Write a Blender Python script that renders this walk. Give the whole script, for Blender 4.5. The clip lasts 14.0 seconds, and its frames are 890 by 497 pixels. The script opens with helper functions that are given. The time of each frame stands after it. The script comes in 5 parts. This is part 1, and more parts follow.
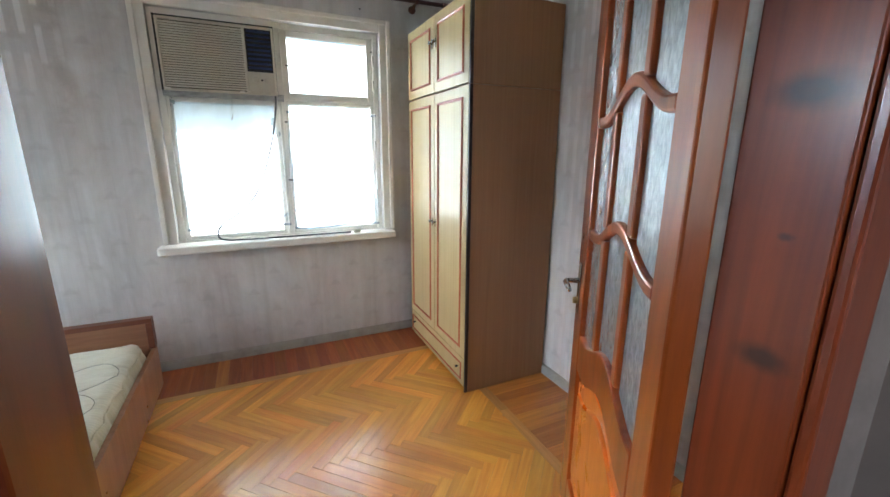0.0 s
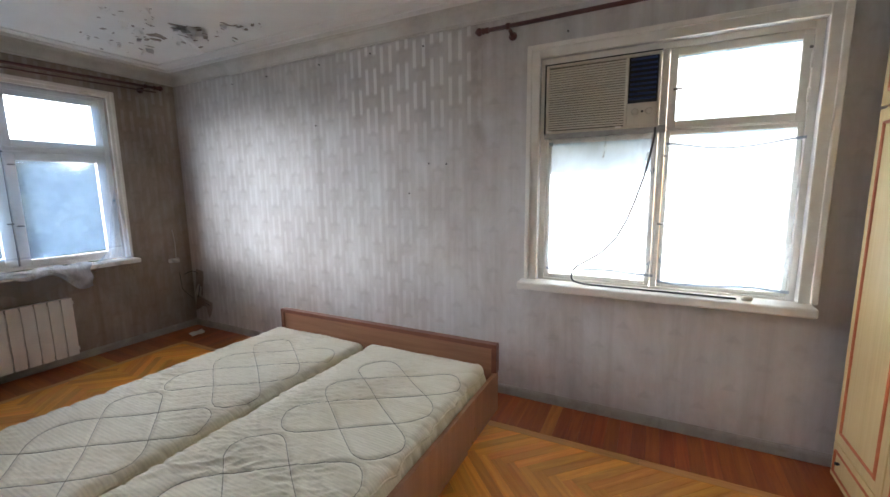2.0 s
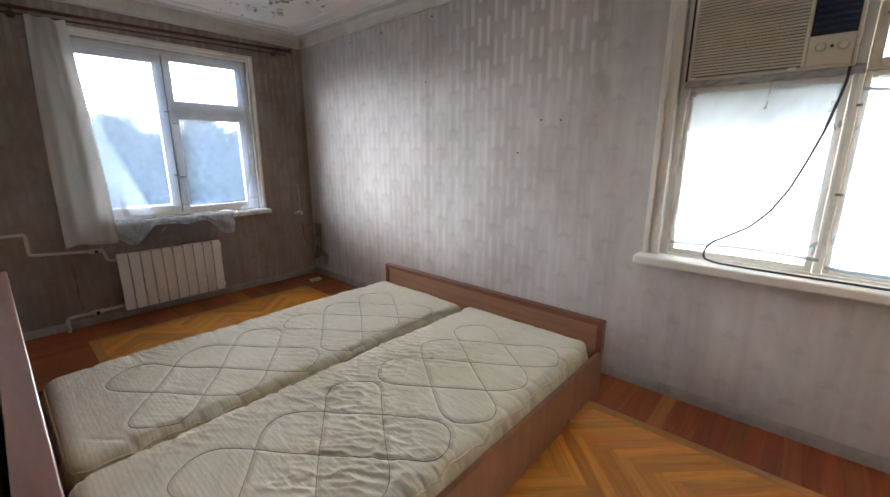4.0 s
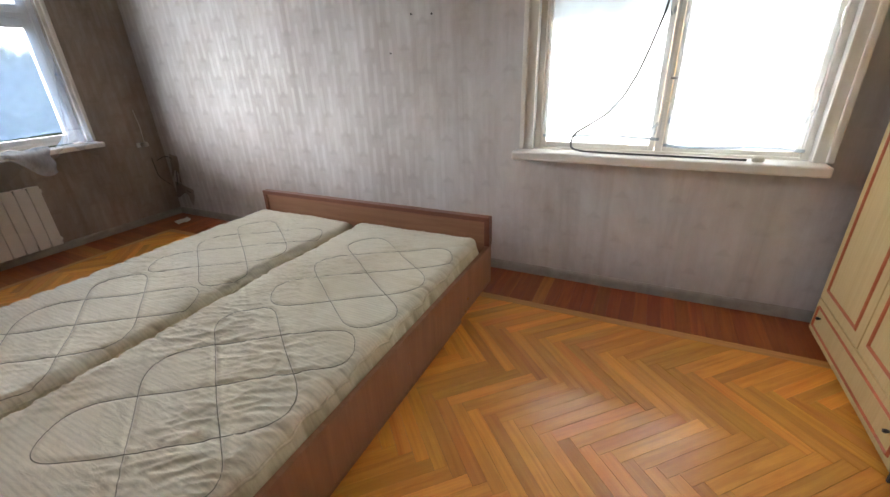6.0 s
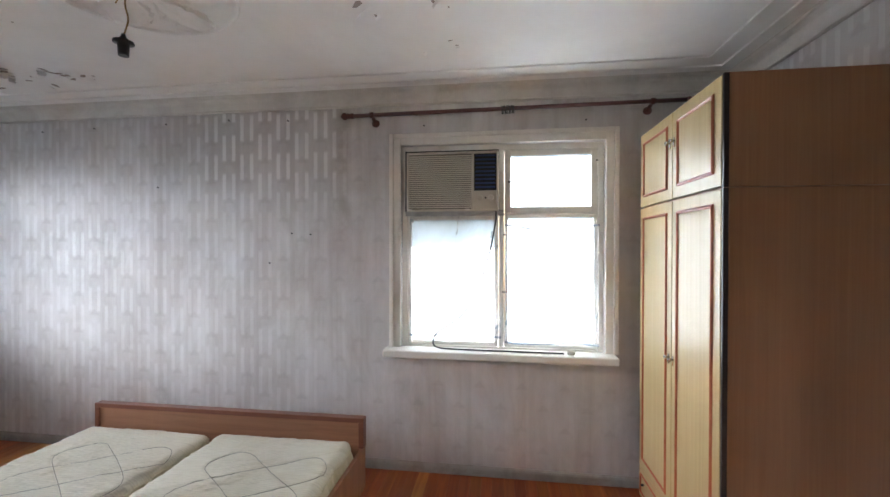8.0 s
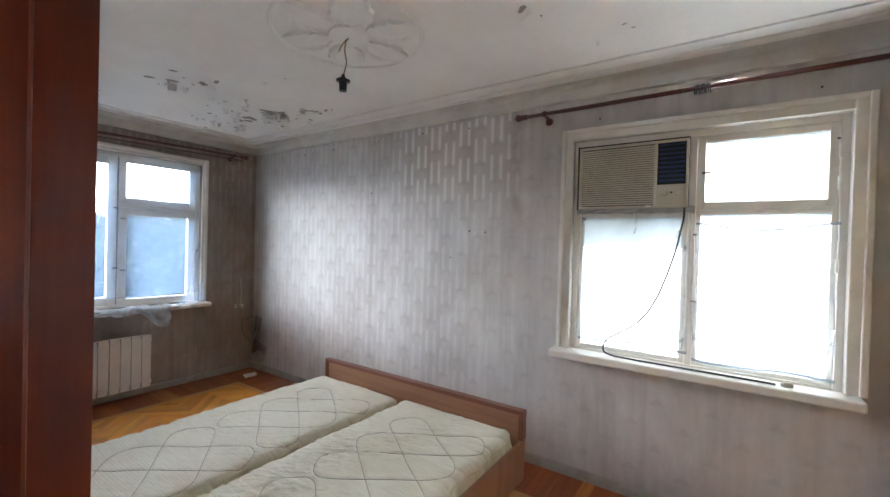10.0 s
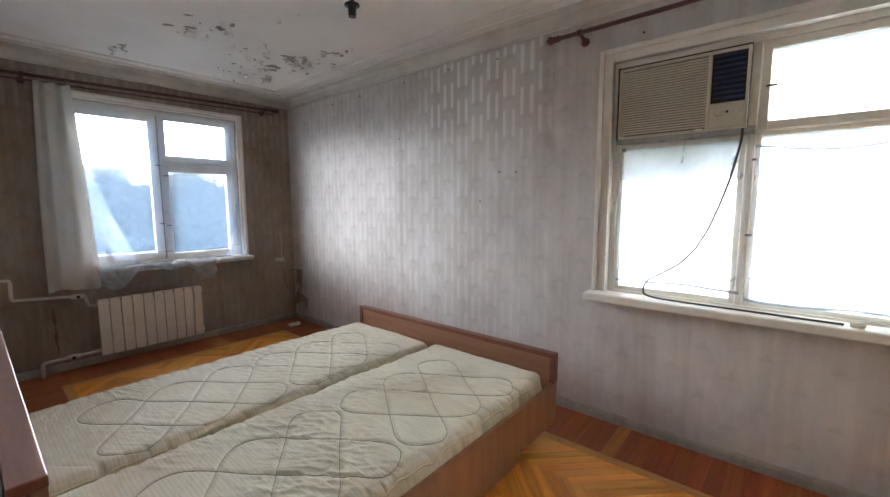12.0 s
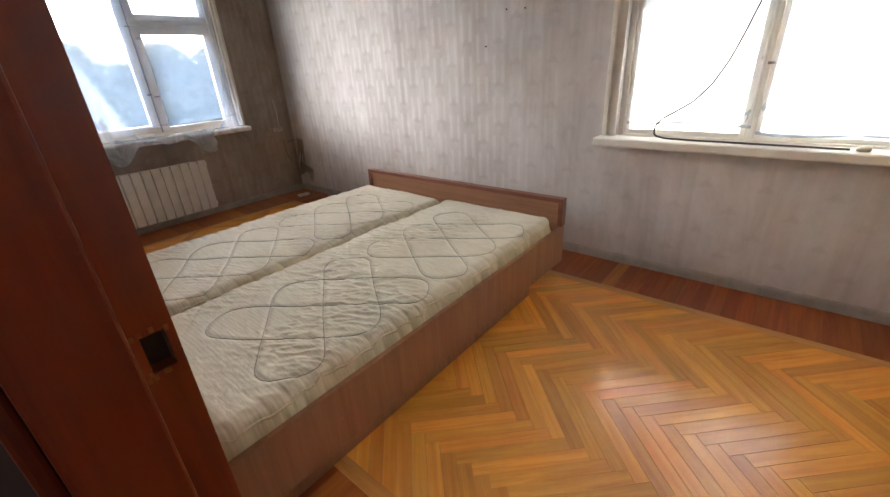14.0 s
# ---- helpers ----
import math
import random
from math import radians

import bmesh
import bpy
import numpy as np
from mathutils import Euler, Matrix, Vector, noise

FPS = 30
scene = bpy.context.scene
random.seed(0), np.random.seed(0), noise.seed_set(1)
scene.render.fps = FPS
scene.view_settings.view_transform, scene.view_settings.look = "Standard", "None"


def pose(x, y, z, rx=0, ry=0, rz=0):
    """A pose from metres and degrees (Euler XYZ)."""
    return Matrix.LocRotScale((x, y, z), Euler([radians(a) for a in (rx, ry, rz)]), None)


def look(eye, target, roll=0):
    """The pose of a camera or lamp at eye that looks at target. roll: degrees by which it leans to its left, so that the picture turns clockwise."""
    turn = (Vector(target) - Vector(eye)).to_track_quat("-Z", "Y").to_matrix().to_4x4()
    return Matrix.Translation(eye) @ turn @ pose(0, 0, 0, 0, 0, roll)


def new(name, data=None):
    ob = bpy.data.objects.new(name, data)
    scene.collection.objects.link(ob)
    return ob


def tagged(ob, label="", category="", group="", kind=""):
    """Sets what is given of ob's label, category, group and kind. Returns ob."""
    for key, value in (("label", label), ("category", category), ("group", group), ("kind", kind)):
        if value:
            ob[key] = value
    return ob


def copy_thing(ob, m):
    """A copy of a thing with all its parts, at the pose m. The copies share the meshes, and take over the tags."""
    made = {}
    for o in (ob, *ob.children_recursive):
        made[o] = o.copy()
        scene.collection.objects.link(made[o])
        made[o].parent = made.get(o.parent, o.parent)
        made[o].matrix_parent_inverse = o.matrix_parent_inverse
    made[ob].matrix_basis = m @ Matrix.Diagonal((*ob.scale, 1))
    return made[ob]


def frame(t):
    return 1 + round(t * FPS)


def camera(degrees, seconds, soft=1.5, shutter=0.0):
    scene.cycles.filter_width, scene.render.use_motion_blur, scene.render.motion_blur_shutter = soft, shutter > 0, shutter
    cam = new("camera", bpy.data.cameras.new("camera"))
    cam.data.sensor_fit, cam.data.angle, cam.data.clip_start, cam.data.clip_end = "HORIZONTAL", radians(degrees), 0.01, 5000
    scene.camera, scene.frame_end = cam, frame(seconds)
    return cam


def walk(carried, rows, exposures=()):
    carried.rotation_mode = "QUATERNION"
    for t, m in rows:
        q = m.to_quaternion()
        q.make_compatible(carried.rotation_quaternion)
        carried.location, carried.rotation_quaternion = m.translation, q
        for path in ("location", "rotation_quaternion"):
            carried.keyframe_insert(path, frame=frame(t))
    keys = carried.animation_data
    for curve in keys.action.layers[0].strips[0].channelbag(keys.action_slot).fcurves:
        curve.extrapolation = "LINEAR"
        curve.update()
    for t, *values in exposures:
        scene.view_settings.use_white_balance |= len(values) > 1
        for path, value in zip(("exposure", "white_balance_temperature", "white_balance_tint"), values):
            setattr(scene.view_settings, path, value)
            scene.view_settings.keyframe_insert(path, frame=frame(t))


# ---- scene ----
from mathutils import kdtree
cam = camera(95.0, 14.0)
PATH = [
    (0, (0.191, 0.724, 1.419), (1.002, 2.492, 0.953), 0.3),
    (0.5, (0.308, 0.861, 1.409), (0.655, 2.777, 0.953), 0.2),
    (1, (0.349, 0.978, 1.427), (0.251, 2.929, 0.997), -0.0),
    (1.5, (0.337, 1.035, 1.438), (-0.177, 2.931, 1.061), -0.4),
    (2, (0.367, 1.106, 1.437), (-0.532, 2.869, 1.143), -0.7),
    (4.5, (0.292, 1.225, 1.381), (-1.013, 2.637, 0.831), -1.0),
    (5, (0.281, 1.252, 1.342), (-0.956, 2.657, 0.636), -2.0),
    (5.5, (0.297, 1.252, 1.297), (-0.779, 2.738, 0.499), -2.4),
    (6, (0.331, 1.219, 1.312), (-0.485, 2.853, 0.498), -2.2),
    (6.5, (0.357, 1.156, 1.339), (-0.18, 2.955, 0.65), -1.5),
    (7, (0.365, 1.078, 1.419), (0.043, 3.001, 0.971), -0.8),
    (7.5, (0.373, 1.024, 1.49), (0.149, 3.002, 1.3), -0.3),
    (8, (0.372, 0.991, 1.529), (0.109, 2.974, 1.513), 0.1),
    (8.5, (0.389, 0.971, 1.533), (-0.077, 2.915, 1.586), 0.4),
    (9, (0.479, 0.954, 1.535), (-0.256, 2.814, 1.578), 0.9),
    (11.5, (0.556, 1.116, 1.416), (-0.772, 2.606, 1.285), 1.4),
    (12, (0.566, 1.144, 1.391), (-0.718, 2.661, 1.167), -0.2),
    (12.5, (0.573, 1.158, 1.348), (-0.622, 2.718, 0.974), -2.0),
    (13, (0.579, 1.163, 1.304), (-0.534, 2.734, 0.762), -3.3),
    (13.5, (0.565, 1.114, 1.307), (-0.518, 2.639, 0.599), -3.9),
    (14, (0.558, 1.03, 1.299), (-0.632, 2.413, 0.479), -3.5),
]
EXPOSURE = [(0, 1.97, 6050, 7), (0.6, 1.84, 6000, 8), (1.5, 1.66, 6300, 13), (4.5, 1.57, 6850, 16), (6, 1.66, 6950, 16), (7.5, 1.79, 6450, 16), (9, 1.77, 6300, 13), (11.5, 1.68, 6600, 14), (12.5, 1.57, 6800, 16), (13.2, 1.59, 7000, 17), (14, 1.73, 7450, 19)]
walk(cam, [(t, look(eye, target, roll)) for t, eye, target, roll in PATH], EXPOSURE)

# ---- light ----
SUN_EL = 24.0
world = bpy.data.worlds.new("world")
scene.world = world
world.use_nodes = True
wn = world.node_tree
sky = wn.nodes.new("ShaderNodeTexSky")
sky.sky_type, sky.sun_disc = "NISHITA", False
sky.sun_elevation, sky.sun_rotation = radians(SUN_EL), 0.0
wn.links.new(sky.outputs[0], wn.nodes["Background"].inputs[0])
wn.nodes["Background"].inputs[1].default_value = 0.08

sun_data = bpy.data.lights.new("sun", "SUN")
sun_data.energy, sun_data.angle, sun_data.color = 5.0, radians(0.5), (1.0, 0.95, 0.88)
sun = new("sun", sun_data)
sun.matrix_world = look((0.0, 20.0, 20.0 * math.tan(radians(SUN_EL))), (0.0, 0.0, 0.0))


def sky_lamp(name, m, width, height, watts, color):
    data = bpy.data.lights.new(name, "AREA")
    data.shape, data.size, data.size_y, data.energy, data.color = "RECTANGLE", width, height, watts, color
    ob = new(name, data)
    ob.matrix_world = m
    return ob


# the bright open sky far behind the trees, over the western horizon
sky_lamp("west_sky_light", look((-62.3, -18.8, 16.0), (-4.0, 2.4, 2.0)), 150.0, 24.0, 130000, (0.85, 0.925, 1.0))
# the open sky before the north window
sky_lamp("north_sky_light", look((0.4, 64.0, 20.0), (0.4, 3.7, 1.6)), 100.0, 30.0, 13000, (0.80, 0.90, 1.0))
# added fill light in an unseen hall opening, behind the walk's start
sky_lamp("hall_sky_light", look((0.1, -1.22, 1.5), (0.1, 1.0, 1.3)), 1.0, 1.1, 1.3, (0.95, 0.97, 1.0))

# ---- plan ----
W, E, S, N, H = -4.0, 1.80, 1.132, 3.70, 2.578


# ---- materials ----
class Nodes:
    """A small helper to write node materials in few lines."""

    def __init__(self, name):
        self.mat = bpy.data.materials.new(name)
        self.mat.use_nodes = True
        self.t = self.mat.node_tree
        self.bsdf = self.t.nodes["Principled BSDF"]
        self.out = self.t.nodes["Material Output"]
        self.tc = self.t.nodes.new("ShaderNodeTexCoord").outputs["Object"]

    def link(self, a, b):
        self.t.links.new(a, b)

    def put(self, socket, v):
        if isinstance(v, bpy.types.NodeSocket):
            self.link(v, socket)
        elif isinstance(v, (tuple, list)) and len(v) == 3 and socket.type == "RGBA":
            socket.default_value = (*v, 1.0)
        else:
            socket.default_value = v

    def node(self, kind, operation="", data_type="", blend_type=""):
        n = self.t.nodes.new(kind)
        if operation:
            n.operation = operation
        if data_type:
            n.data_type = data_type
        if blend_type:
            n.blend_type = blend_type
        return n

    def math(self, op, a, b=0.0, c=0.0):
        n = self.node("ShaderNodeMath", operation=op)
        for s, v in zip(n.inputs, (a, b, c)):
            self.put(s, v)
        return n.outputs[0]

    def mapped(self, scale=(1, 1, 1), rot=(0, 0, 0), vec=None, offset=None):
        n = self.node("ShaderNodeMapping")
        self.link(vec or self.tc, n.inputs["Vector"])
        n.inputs["Scale"].default_value, n.inputs["Rotation"].default_value = scale, rot
        if offset is not None:
            self.put(n.inputs["Location"], offset)
        return n.outputs[0]

    def noise(self, scale, detail=4, rough=0.6, vec=None, distort=0.0):
        n = self.node("ShaderNodeTexNoise")
        self.link(vec or self.tc, n.inputs["Vector"])
        for k, v in (("Scale", scale), ("Detail", detail), ("Roughness", rough), ("Distortion", distort)):
            n.inputs[k].default_value = v
        return n.outputs["Fac"]

    def ramp(self, fac, *stops):
        n = self.node("ShaderNodeValToRGB")
        el = n.color_ramp.elements
        while len(el) < len(stops):
            el.new(0.5)
        for e, (p, c) in zip(el, stops):
            e.position = p
            e.color = (*c, 1.0) if isinstance(c, tuple) else (c, c, c, 1.0)
        self.link(fac, n.inputs[0])
        return n.outputs[0]

    def mix(self, fac, a, b, blend="MIX"):
        n = self.node("ShaderNodeMix", data_type="RGBA", blend_type=blend)
        self.put(n.inputs[0], fac), self.put(n.inputs[6], a), self.put(n.inputs[7], b)
        return n.outputs[2]

    def bump(self, height, strength=0.3, dist=0.002, normal=None):
        n = self.node("ShaderNodeBump")
        n.inputs["Strength"].default_value, n.inputs["Distance"].default_value = strength, dist
        self.link(height, n.inputs["Height"])
        if normal:
            self.link(normal, n.inputs["Normal"])
        return n.outputs[0]

    def axes(self, vec=None):
        n = self.node("ShaderNodeSeparateXYZ")
        self.link(vec or self.tc, n.inputs[0])
        return n.outputs

    def done(self, color=None, rough=None, metal=None, normal=None, **more):
        for key, v in (("Base Color", color), ("Roughness", rough), ("Metallic", metal), ("Normal", normal), *more.items()):
            if v is not None:
                self.put(self.bsdf.inputs[key.replace("_", " ")], v)
        return self.mat


def random_of(m, island=False):
    if island:
        return m.node("ShaderNodeNewGeometry").outputs["Random Per Island"]
    return m.node("ShaderNodeObjectInfo").outputs["Random"]


def wallpaper(name, axis, soil=0.50, tone=(1.0, 1.0, 1.0), print_left=0.46, spared=False):
    """Old greyish paper with staggered pairs of silver bars that stand on small fans."""
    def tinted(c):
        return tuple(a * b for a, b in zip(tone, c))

    m = Nodes(name)
    ax = m.axes()
    u, v = ax[axis], ax[2]
    wide, high = 0.1385, 0.277
    col = m.math("DIVIDE", m.math("ADD", u, 0.2405 if axis == 0 else 0.0), wide)
    odd = m.math("FLOORED_MODULO", m.math("FLOOR", col), 2.0)
    fu = m.math("ABSOLUTE", m.math("SUBTRACT", m.math("FRACT", col), 0.5))
    fv = m.math("FRACT", m.math("ADD", m.math("DIVIDE", m.math("ADD", v, 0.100), high), m.math("MULTIPLY", odd, 0.5)))
    # the bars' edges are a little rubbed
    rub = m.math("MULTIPLY", m.math("SUBTRACT", m.noise(26.0, 3, 0.6), 0.5), 0.05)
    fr = m.math("ADD", fu, rub)
    bar_u = m.math("MULTIPLY", m.ramp(fr, (0.15, 0.0), (0.19, 1.0)), m.ramp(fr, (0.345, 1.0), (0.385, 0.0)))
    bar_v = m.math("MULTIPLY", m.ramp(m.math("ADD", fv, rub), (0.03, 0.0), (0.09, 1.0)), m.ramp(m.math("ADD", fv, rub), (0.68, 1.0), (0.76, 0.0)))
    bars = m.math("MULTIPLY", bar_u, bar_v)
    du = m.math("MULTIPLY", fu, wide)
    dv = m.math("MULTIPLY", m.math("SUBTRACT", m.math("FRACT", m.math("ADD", fv, 0.25)), 0.25), high)
    # a fan: a scallop that narrows upwards
    half = m.math("MULTIPLY_ADD", dv, -0.85, 0.040)
    fan = m.math("MULTIPLY", m.ramp(m.math("SUBTRACT", half, du), (0.0, 0.0), (0.016, 1.0)), m.math("MULTIPLY", m.ramp(m.math("ADD", dv, 0.02), (0.004, 0.0), (0.016, 1.0)), m.ramp(dv, (0.026, 1.0), (0.048, 0.0))))
    stripes = m.noise(1.0, 2, 0.5, m.mapped((38, 38, 0.5)))
    worn = m.noise(1.4, 5, 0.65, m.mapped((1.0, 1.0, 0.7)))
    streak = m.noise(1.0, 4, 0.65, m.mapped((9, 9, 0.45)), 0.3)
    dirt = m.ramp(m.noise(2.6, 6, 0.7, m.mapped((1.0, 1.0, 0.55)), 0.4), (0.36, 0.0), (0.72, 1.0))
    runs = m.ramp(streak, (0.46, 0.0), (0.74, 1.0))
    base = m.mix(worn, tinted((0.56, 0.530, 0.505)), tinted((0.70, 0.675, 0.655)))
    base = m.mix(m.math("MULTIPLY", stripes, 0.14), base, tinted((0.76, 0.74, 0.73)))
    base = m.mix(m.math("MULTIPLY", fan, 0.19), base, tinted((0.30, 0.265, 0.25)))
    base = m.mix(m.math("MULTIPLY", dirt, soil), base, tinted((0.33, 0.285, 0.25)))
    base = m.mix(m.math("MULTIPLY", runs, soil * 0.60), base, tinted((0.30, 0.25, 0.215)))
    fresh = m.math("MULTIPLY_ADD", m.ramp(m.math("DIVIDE", v, 2.6), (0.62, 0.0), (0.88, 1.0)), 0.55, 0.45)
    if spared:
        # a stretch beside the window kept its print
        side = m.math("MULTIPLY", m.ramp(m.math("ADD", u, 2.2), (0.26, 0.0), (0.62, 1.0)), m.ramp(m.math("ADD", u, 1.2), (0.44, 1.0), (0.58, 0.0)))
        spot = m.math("MULTIPLY", side, m.ramp(m.math("SUBTRACT", v, 1.5), (0.22, 0.0), (0.55, 1.0)))
        rest = m.math("MULTIPLY_ADD", m.ramp(m.math("MULTIPLY", u, -0.4), (0.22, 0.0), (0.55, 1.0)), 0.26, 0.16)
        fresh = m.math("MULTIPLY_ADD", spot, 0.90, rest)
    keep = m.math("MULTIPLY", m.math("MULTIPLY", bars, fresh), m.ramp(m.noise(3.0, 4, 0.6), (0.30, 0.70), (0.60, 1.0)))
    color = m.mix(m.math("MULTIPLY", keep, print_left), base, (0.86, 0.85, 0.83))
    if spared:
        drip = m.math("ABSOLUTE", m.math("ADD", m.math("ADD", u, 0.705), m.math("MULTIPLY", m.math("SUBTRACT", m.noise(3.0, 3, 0.6), 0.5), 0.16)))
        drip = m.math("MULTIPLY", m.ramp(drip, (0.015, 1.0), (0.085, 0.0)), m.math("MULTIPLY", m.ramp(m.math("SUBTRACT", v, 1.2), (0.20, 0.0), (0.45, 1.0)), m.ramp(m.noise(7.0, 4, 0.65), (0.38, 0.2), (0.60, 1.0))))
        color = m.mix(m.math("MULTIPLY", drip, 0.45), color, (0.30, 0.24, 0.19))
    silver = m.math("MULTIPLY", bars, m.ramp(m.noise(2.2, 4, 0.6, m.mapped((1.6, 1.6, 0.8))), (0.30, 0.35), (0.58, 1.0)))
    silver = m.math("MULTIPLY", silver, 0.45 + 0.8 * print_left)
    rough = m.math("SUBTRACT", m.math("ADD", 0.57, m.math("MULTIPLY", dirt, 0.12)), m.math("MULTIPLY", silver, 0.07))
    fine = m.noise(260, 2, 0.5)
    n = m.bump(fine, 0.10, 0.001)
    n = m.bump(bars, 0.22, 0.0012, n)
    n = m.bump(m.noise(3.2, 3, 0.5), 0.25, 0.012, n)
    n = m.bump(streak, 0.20, 0.006, n)
    return m.done(color, rough, m.math("MULTIPLY", silver, 0.38), n)


def aged_paint(name, color, dirt_color, rough=0.5, dirt=0.5, scale=3.0, bump=0.25):
    m = Nodes(name)
    stain = m.ramp(m.noise(scale, 6, 0.68, None, 0.5), (0.42, 0.0), (0.78, 1.0))
    c = m.mix(m.math("MULTIPLY", stain, dirt), color, dirt_color)
    c = m.mix(m.math("MULTIPLY", m.noise(scale * 9, 3), 0.12), c, dirt_color)
    n = m.bump(m.noise(55, 3, 0.6), bump, 0.0012)
    n = m.bump(m.noise(6, 2), 0.2, 0.006, n)
    return m.done(c, m.math("ADD", rough - 0.08, m.math("MULTIPLY", stain, 0.2)), 0.0, n)


def wood(name, dark, light, grain=(2.0, 40.0, 40.0), rough=0.35, vary=0.0, bump=0.12, island=False, coat=0.0, knots=()):
    """Varnished wood; the grain runs along the axis with the smallest scale."""
    m = Nodes(name)
    vec = m.tc
    r = random_of(m, island)
    if vary:
        off = m.node("ShaderNodeCombineXYZ")
        for k in range(3):
            m.link(m.math("MULTIPLY", r, 17.0 + 9 * k), off.inputs[k])
        add = m.node("ShaderNodeVectorMath", operation="ADD")
        m.link(m.tc, add.inputs[0]), m.link(off.outputs[0], add.inputs[1])
        vec = add.outputs[0]
    g = m.noise(1.0, 6, 0.62, m.mapped(grain, vec=vec), 0.8)
    fine = m.noise(1.0, 3, 0.6, m.mapped(tuple(4.0 * s for s in grain), vec=vec))
    c = m.mix(m.ramp(g, (0.28, 0.0), (0.72, 1.0)), dark, light)
    c = m.mix(m.math("MULTIPLY", fine, 0.30), c, dark)
    if vary:
        hsv = m.node("ShaderNodeHueSaturation")
        m.link(c, hsv.inputs["Color"])
        m.link(m.math("ADD", 1.0 - vary, m.math("MULTIPLY", r, 2 * vary)), hsv.inputs["Value"])
        m.link(m.math("ADD", 0.490, m.math("MULTIPLY", m.math("FRACT", m.math("MULTIPLY", r, 7.31)), 0.012)), hsv.inputs["Hue"])
        c = hsv.outputs[0]
    if knots:
        blur = m.math("MULTIPLY", m.math("SUBTRACT", m.noise(24.0, 3, 0.6), 0.5), 0.016)
        for height, size in knots:
            away = m.node("ShaderNodeVectorMath", operation="LENGTH")
            m.link(m.mapped((0.0, 0.55, 1.0), offset=(0.0, -0.55 * 1.045, -height)), away.inputs[0])
            c = m.mix(m.ramp(m.math("ADD", away.outputs["Value"], blur), (0.35 * size, 0.85), (size, 0.0)), c, (0.030, 0.010, 0.007))
    wear = m.noise(7.0, 4, 0.6)
    n = m.bump(fine, bump, 0.0008)
    n = m.bump(m.noise(2.5, 2, 0.5), 0.08, 0.004, n)
    return m.done(c, m.math("ADD", rough - 0.07, m.math("MULTIPLY", wear, 0.16)), 0.0, n, Coat_Weight=coat, Coat_Roughness=0.17)


def simple(name, color, rough=0.5, metal=0.0, vary=0.12, scale=30.0, bump=0.1, **more):
    m = Nodes(name)
    k = m.noise(scale, 4, 0.6)
    dark = tuple(c * (1 - 2 * vary) for c in color)
    c = m.mix(m.ramp(k, (0.3, 0.0), (0.7, 1.0)), dark, color)
    n = m.bump(m.noise(scale * 5, 2), bump, 0.0006)
    return m.done(c, m.math("ADD", rough - 0.05, m.math("MULTIPLY", k, 0.1)), metal, n, **more)


def sheet(name, tint, clear, gloss, rough=0.25, back=0.35, uneven=0.18, grain=9.0):
    """Thin plastic or cloth: part scatters through, part is clear, with a soft gloss."""
    m = Nodes(name)
    tr = m.node("ShaderNodeBsdfTranslucent")
    tr.inputs[0].default_value = (*tint, 1)
    df = m.node("ShaderNodeBsdfDiffuse")
    df.inputs[0].default_value = (*tint, 1)
    body = m.node("ShaderNodeMixShader")
    body.inputs[0].default_value = back
    m.link(tr.outputs[0], body.inputs[1]), m.link(df.outputs[0], body.inputs[2])
    cl = m.node("ShaderNodeBsdfTransparent")
    mixed = m.node("ShaderNodeMixShader")
    wrinkle = m.noise(grain, 4, 0.6, m.mapped((1, 1, 0.5)), 0.8)
    m.link(m.math("MULTIPLY", m.ramp(wrinkle, (0.3, 1.0), (0.75, 1.0 - uneven)), clear), mixed.inputs[0])
    m.link(body.outputs[0], mixed.inputs[1]), m.link(cl.outputs[0], mixed.inputs[2])
    gl = m.node("ShaderNodeBsdfGlossy")
    gl.inputs["Roughness"].default_value = rough
    n = m.bump(wrinkle, 0.5, 0.01)
    m.link(n, gl.inputs["Normal"])
    last = m.node("ShaderNodeMixShader")
    fr = m.node("ShaderNodeFresnel")
    fr.inputs[0].default_value = 1.45
    m.link(m.math("MULTIPLY", fr.outputs[0], gloss), last.inputs[0])
    m.link(mixed.outputs[0], last.inputs[1]), m.link(gl.outputs[0], last.inputs[2])
    m.link(last.outputs[0], m.out.inputs[0])
    return m.mat


def clear_glass(name, rough=0.0, bump=0.0, tint=(0.96, 0.98, 0.98)):
    m = Nodes(name)
    if bump:
        k = m.noise(120.0, 3, 0.6)
        v = m.node("ShaderNodeTexVoronoi")
        v.inputs["Scale"].default_value = 95.0
        m.link(m.tc, v.inputs["Vector"])
        m.put(m.bsdf.inputs["Normal"], m.bump(m.math("ADD", k, v.outputs["Distance"]), bump, 0.004))
    return m.done(tint, rough, 0.0, None, Transmission_Weight=1.0, IOR=1.45)


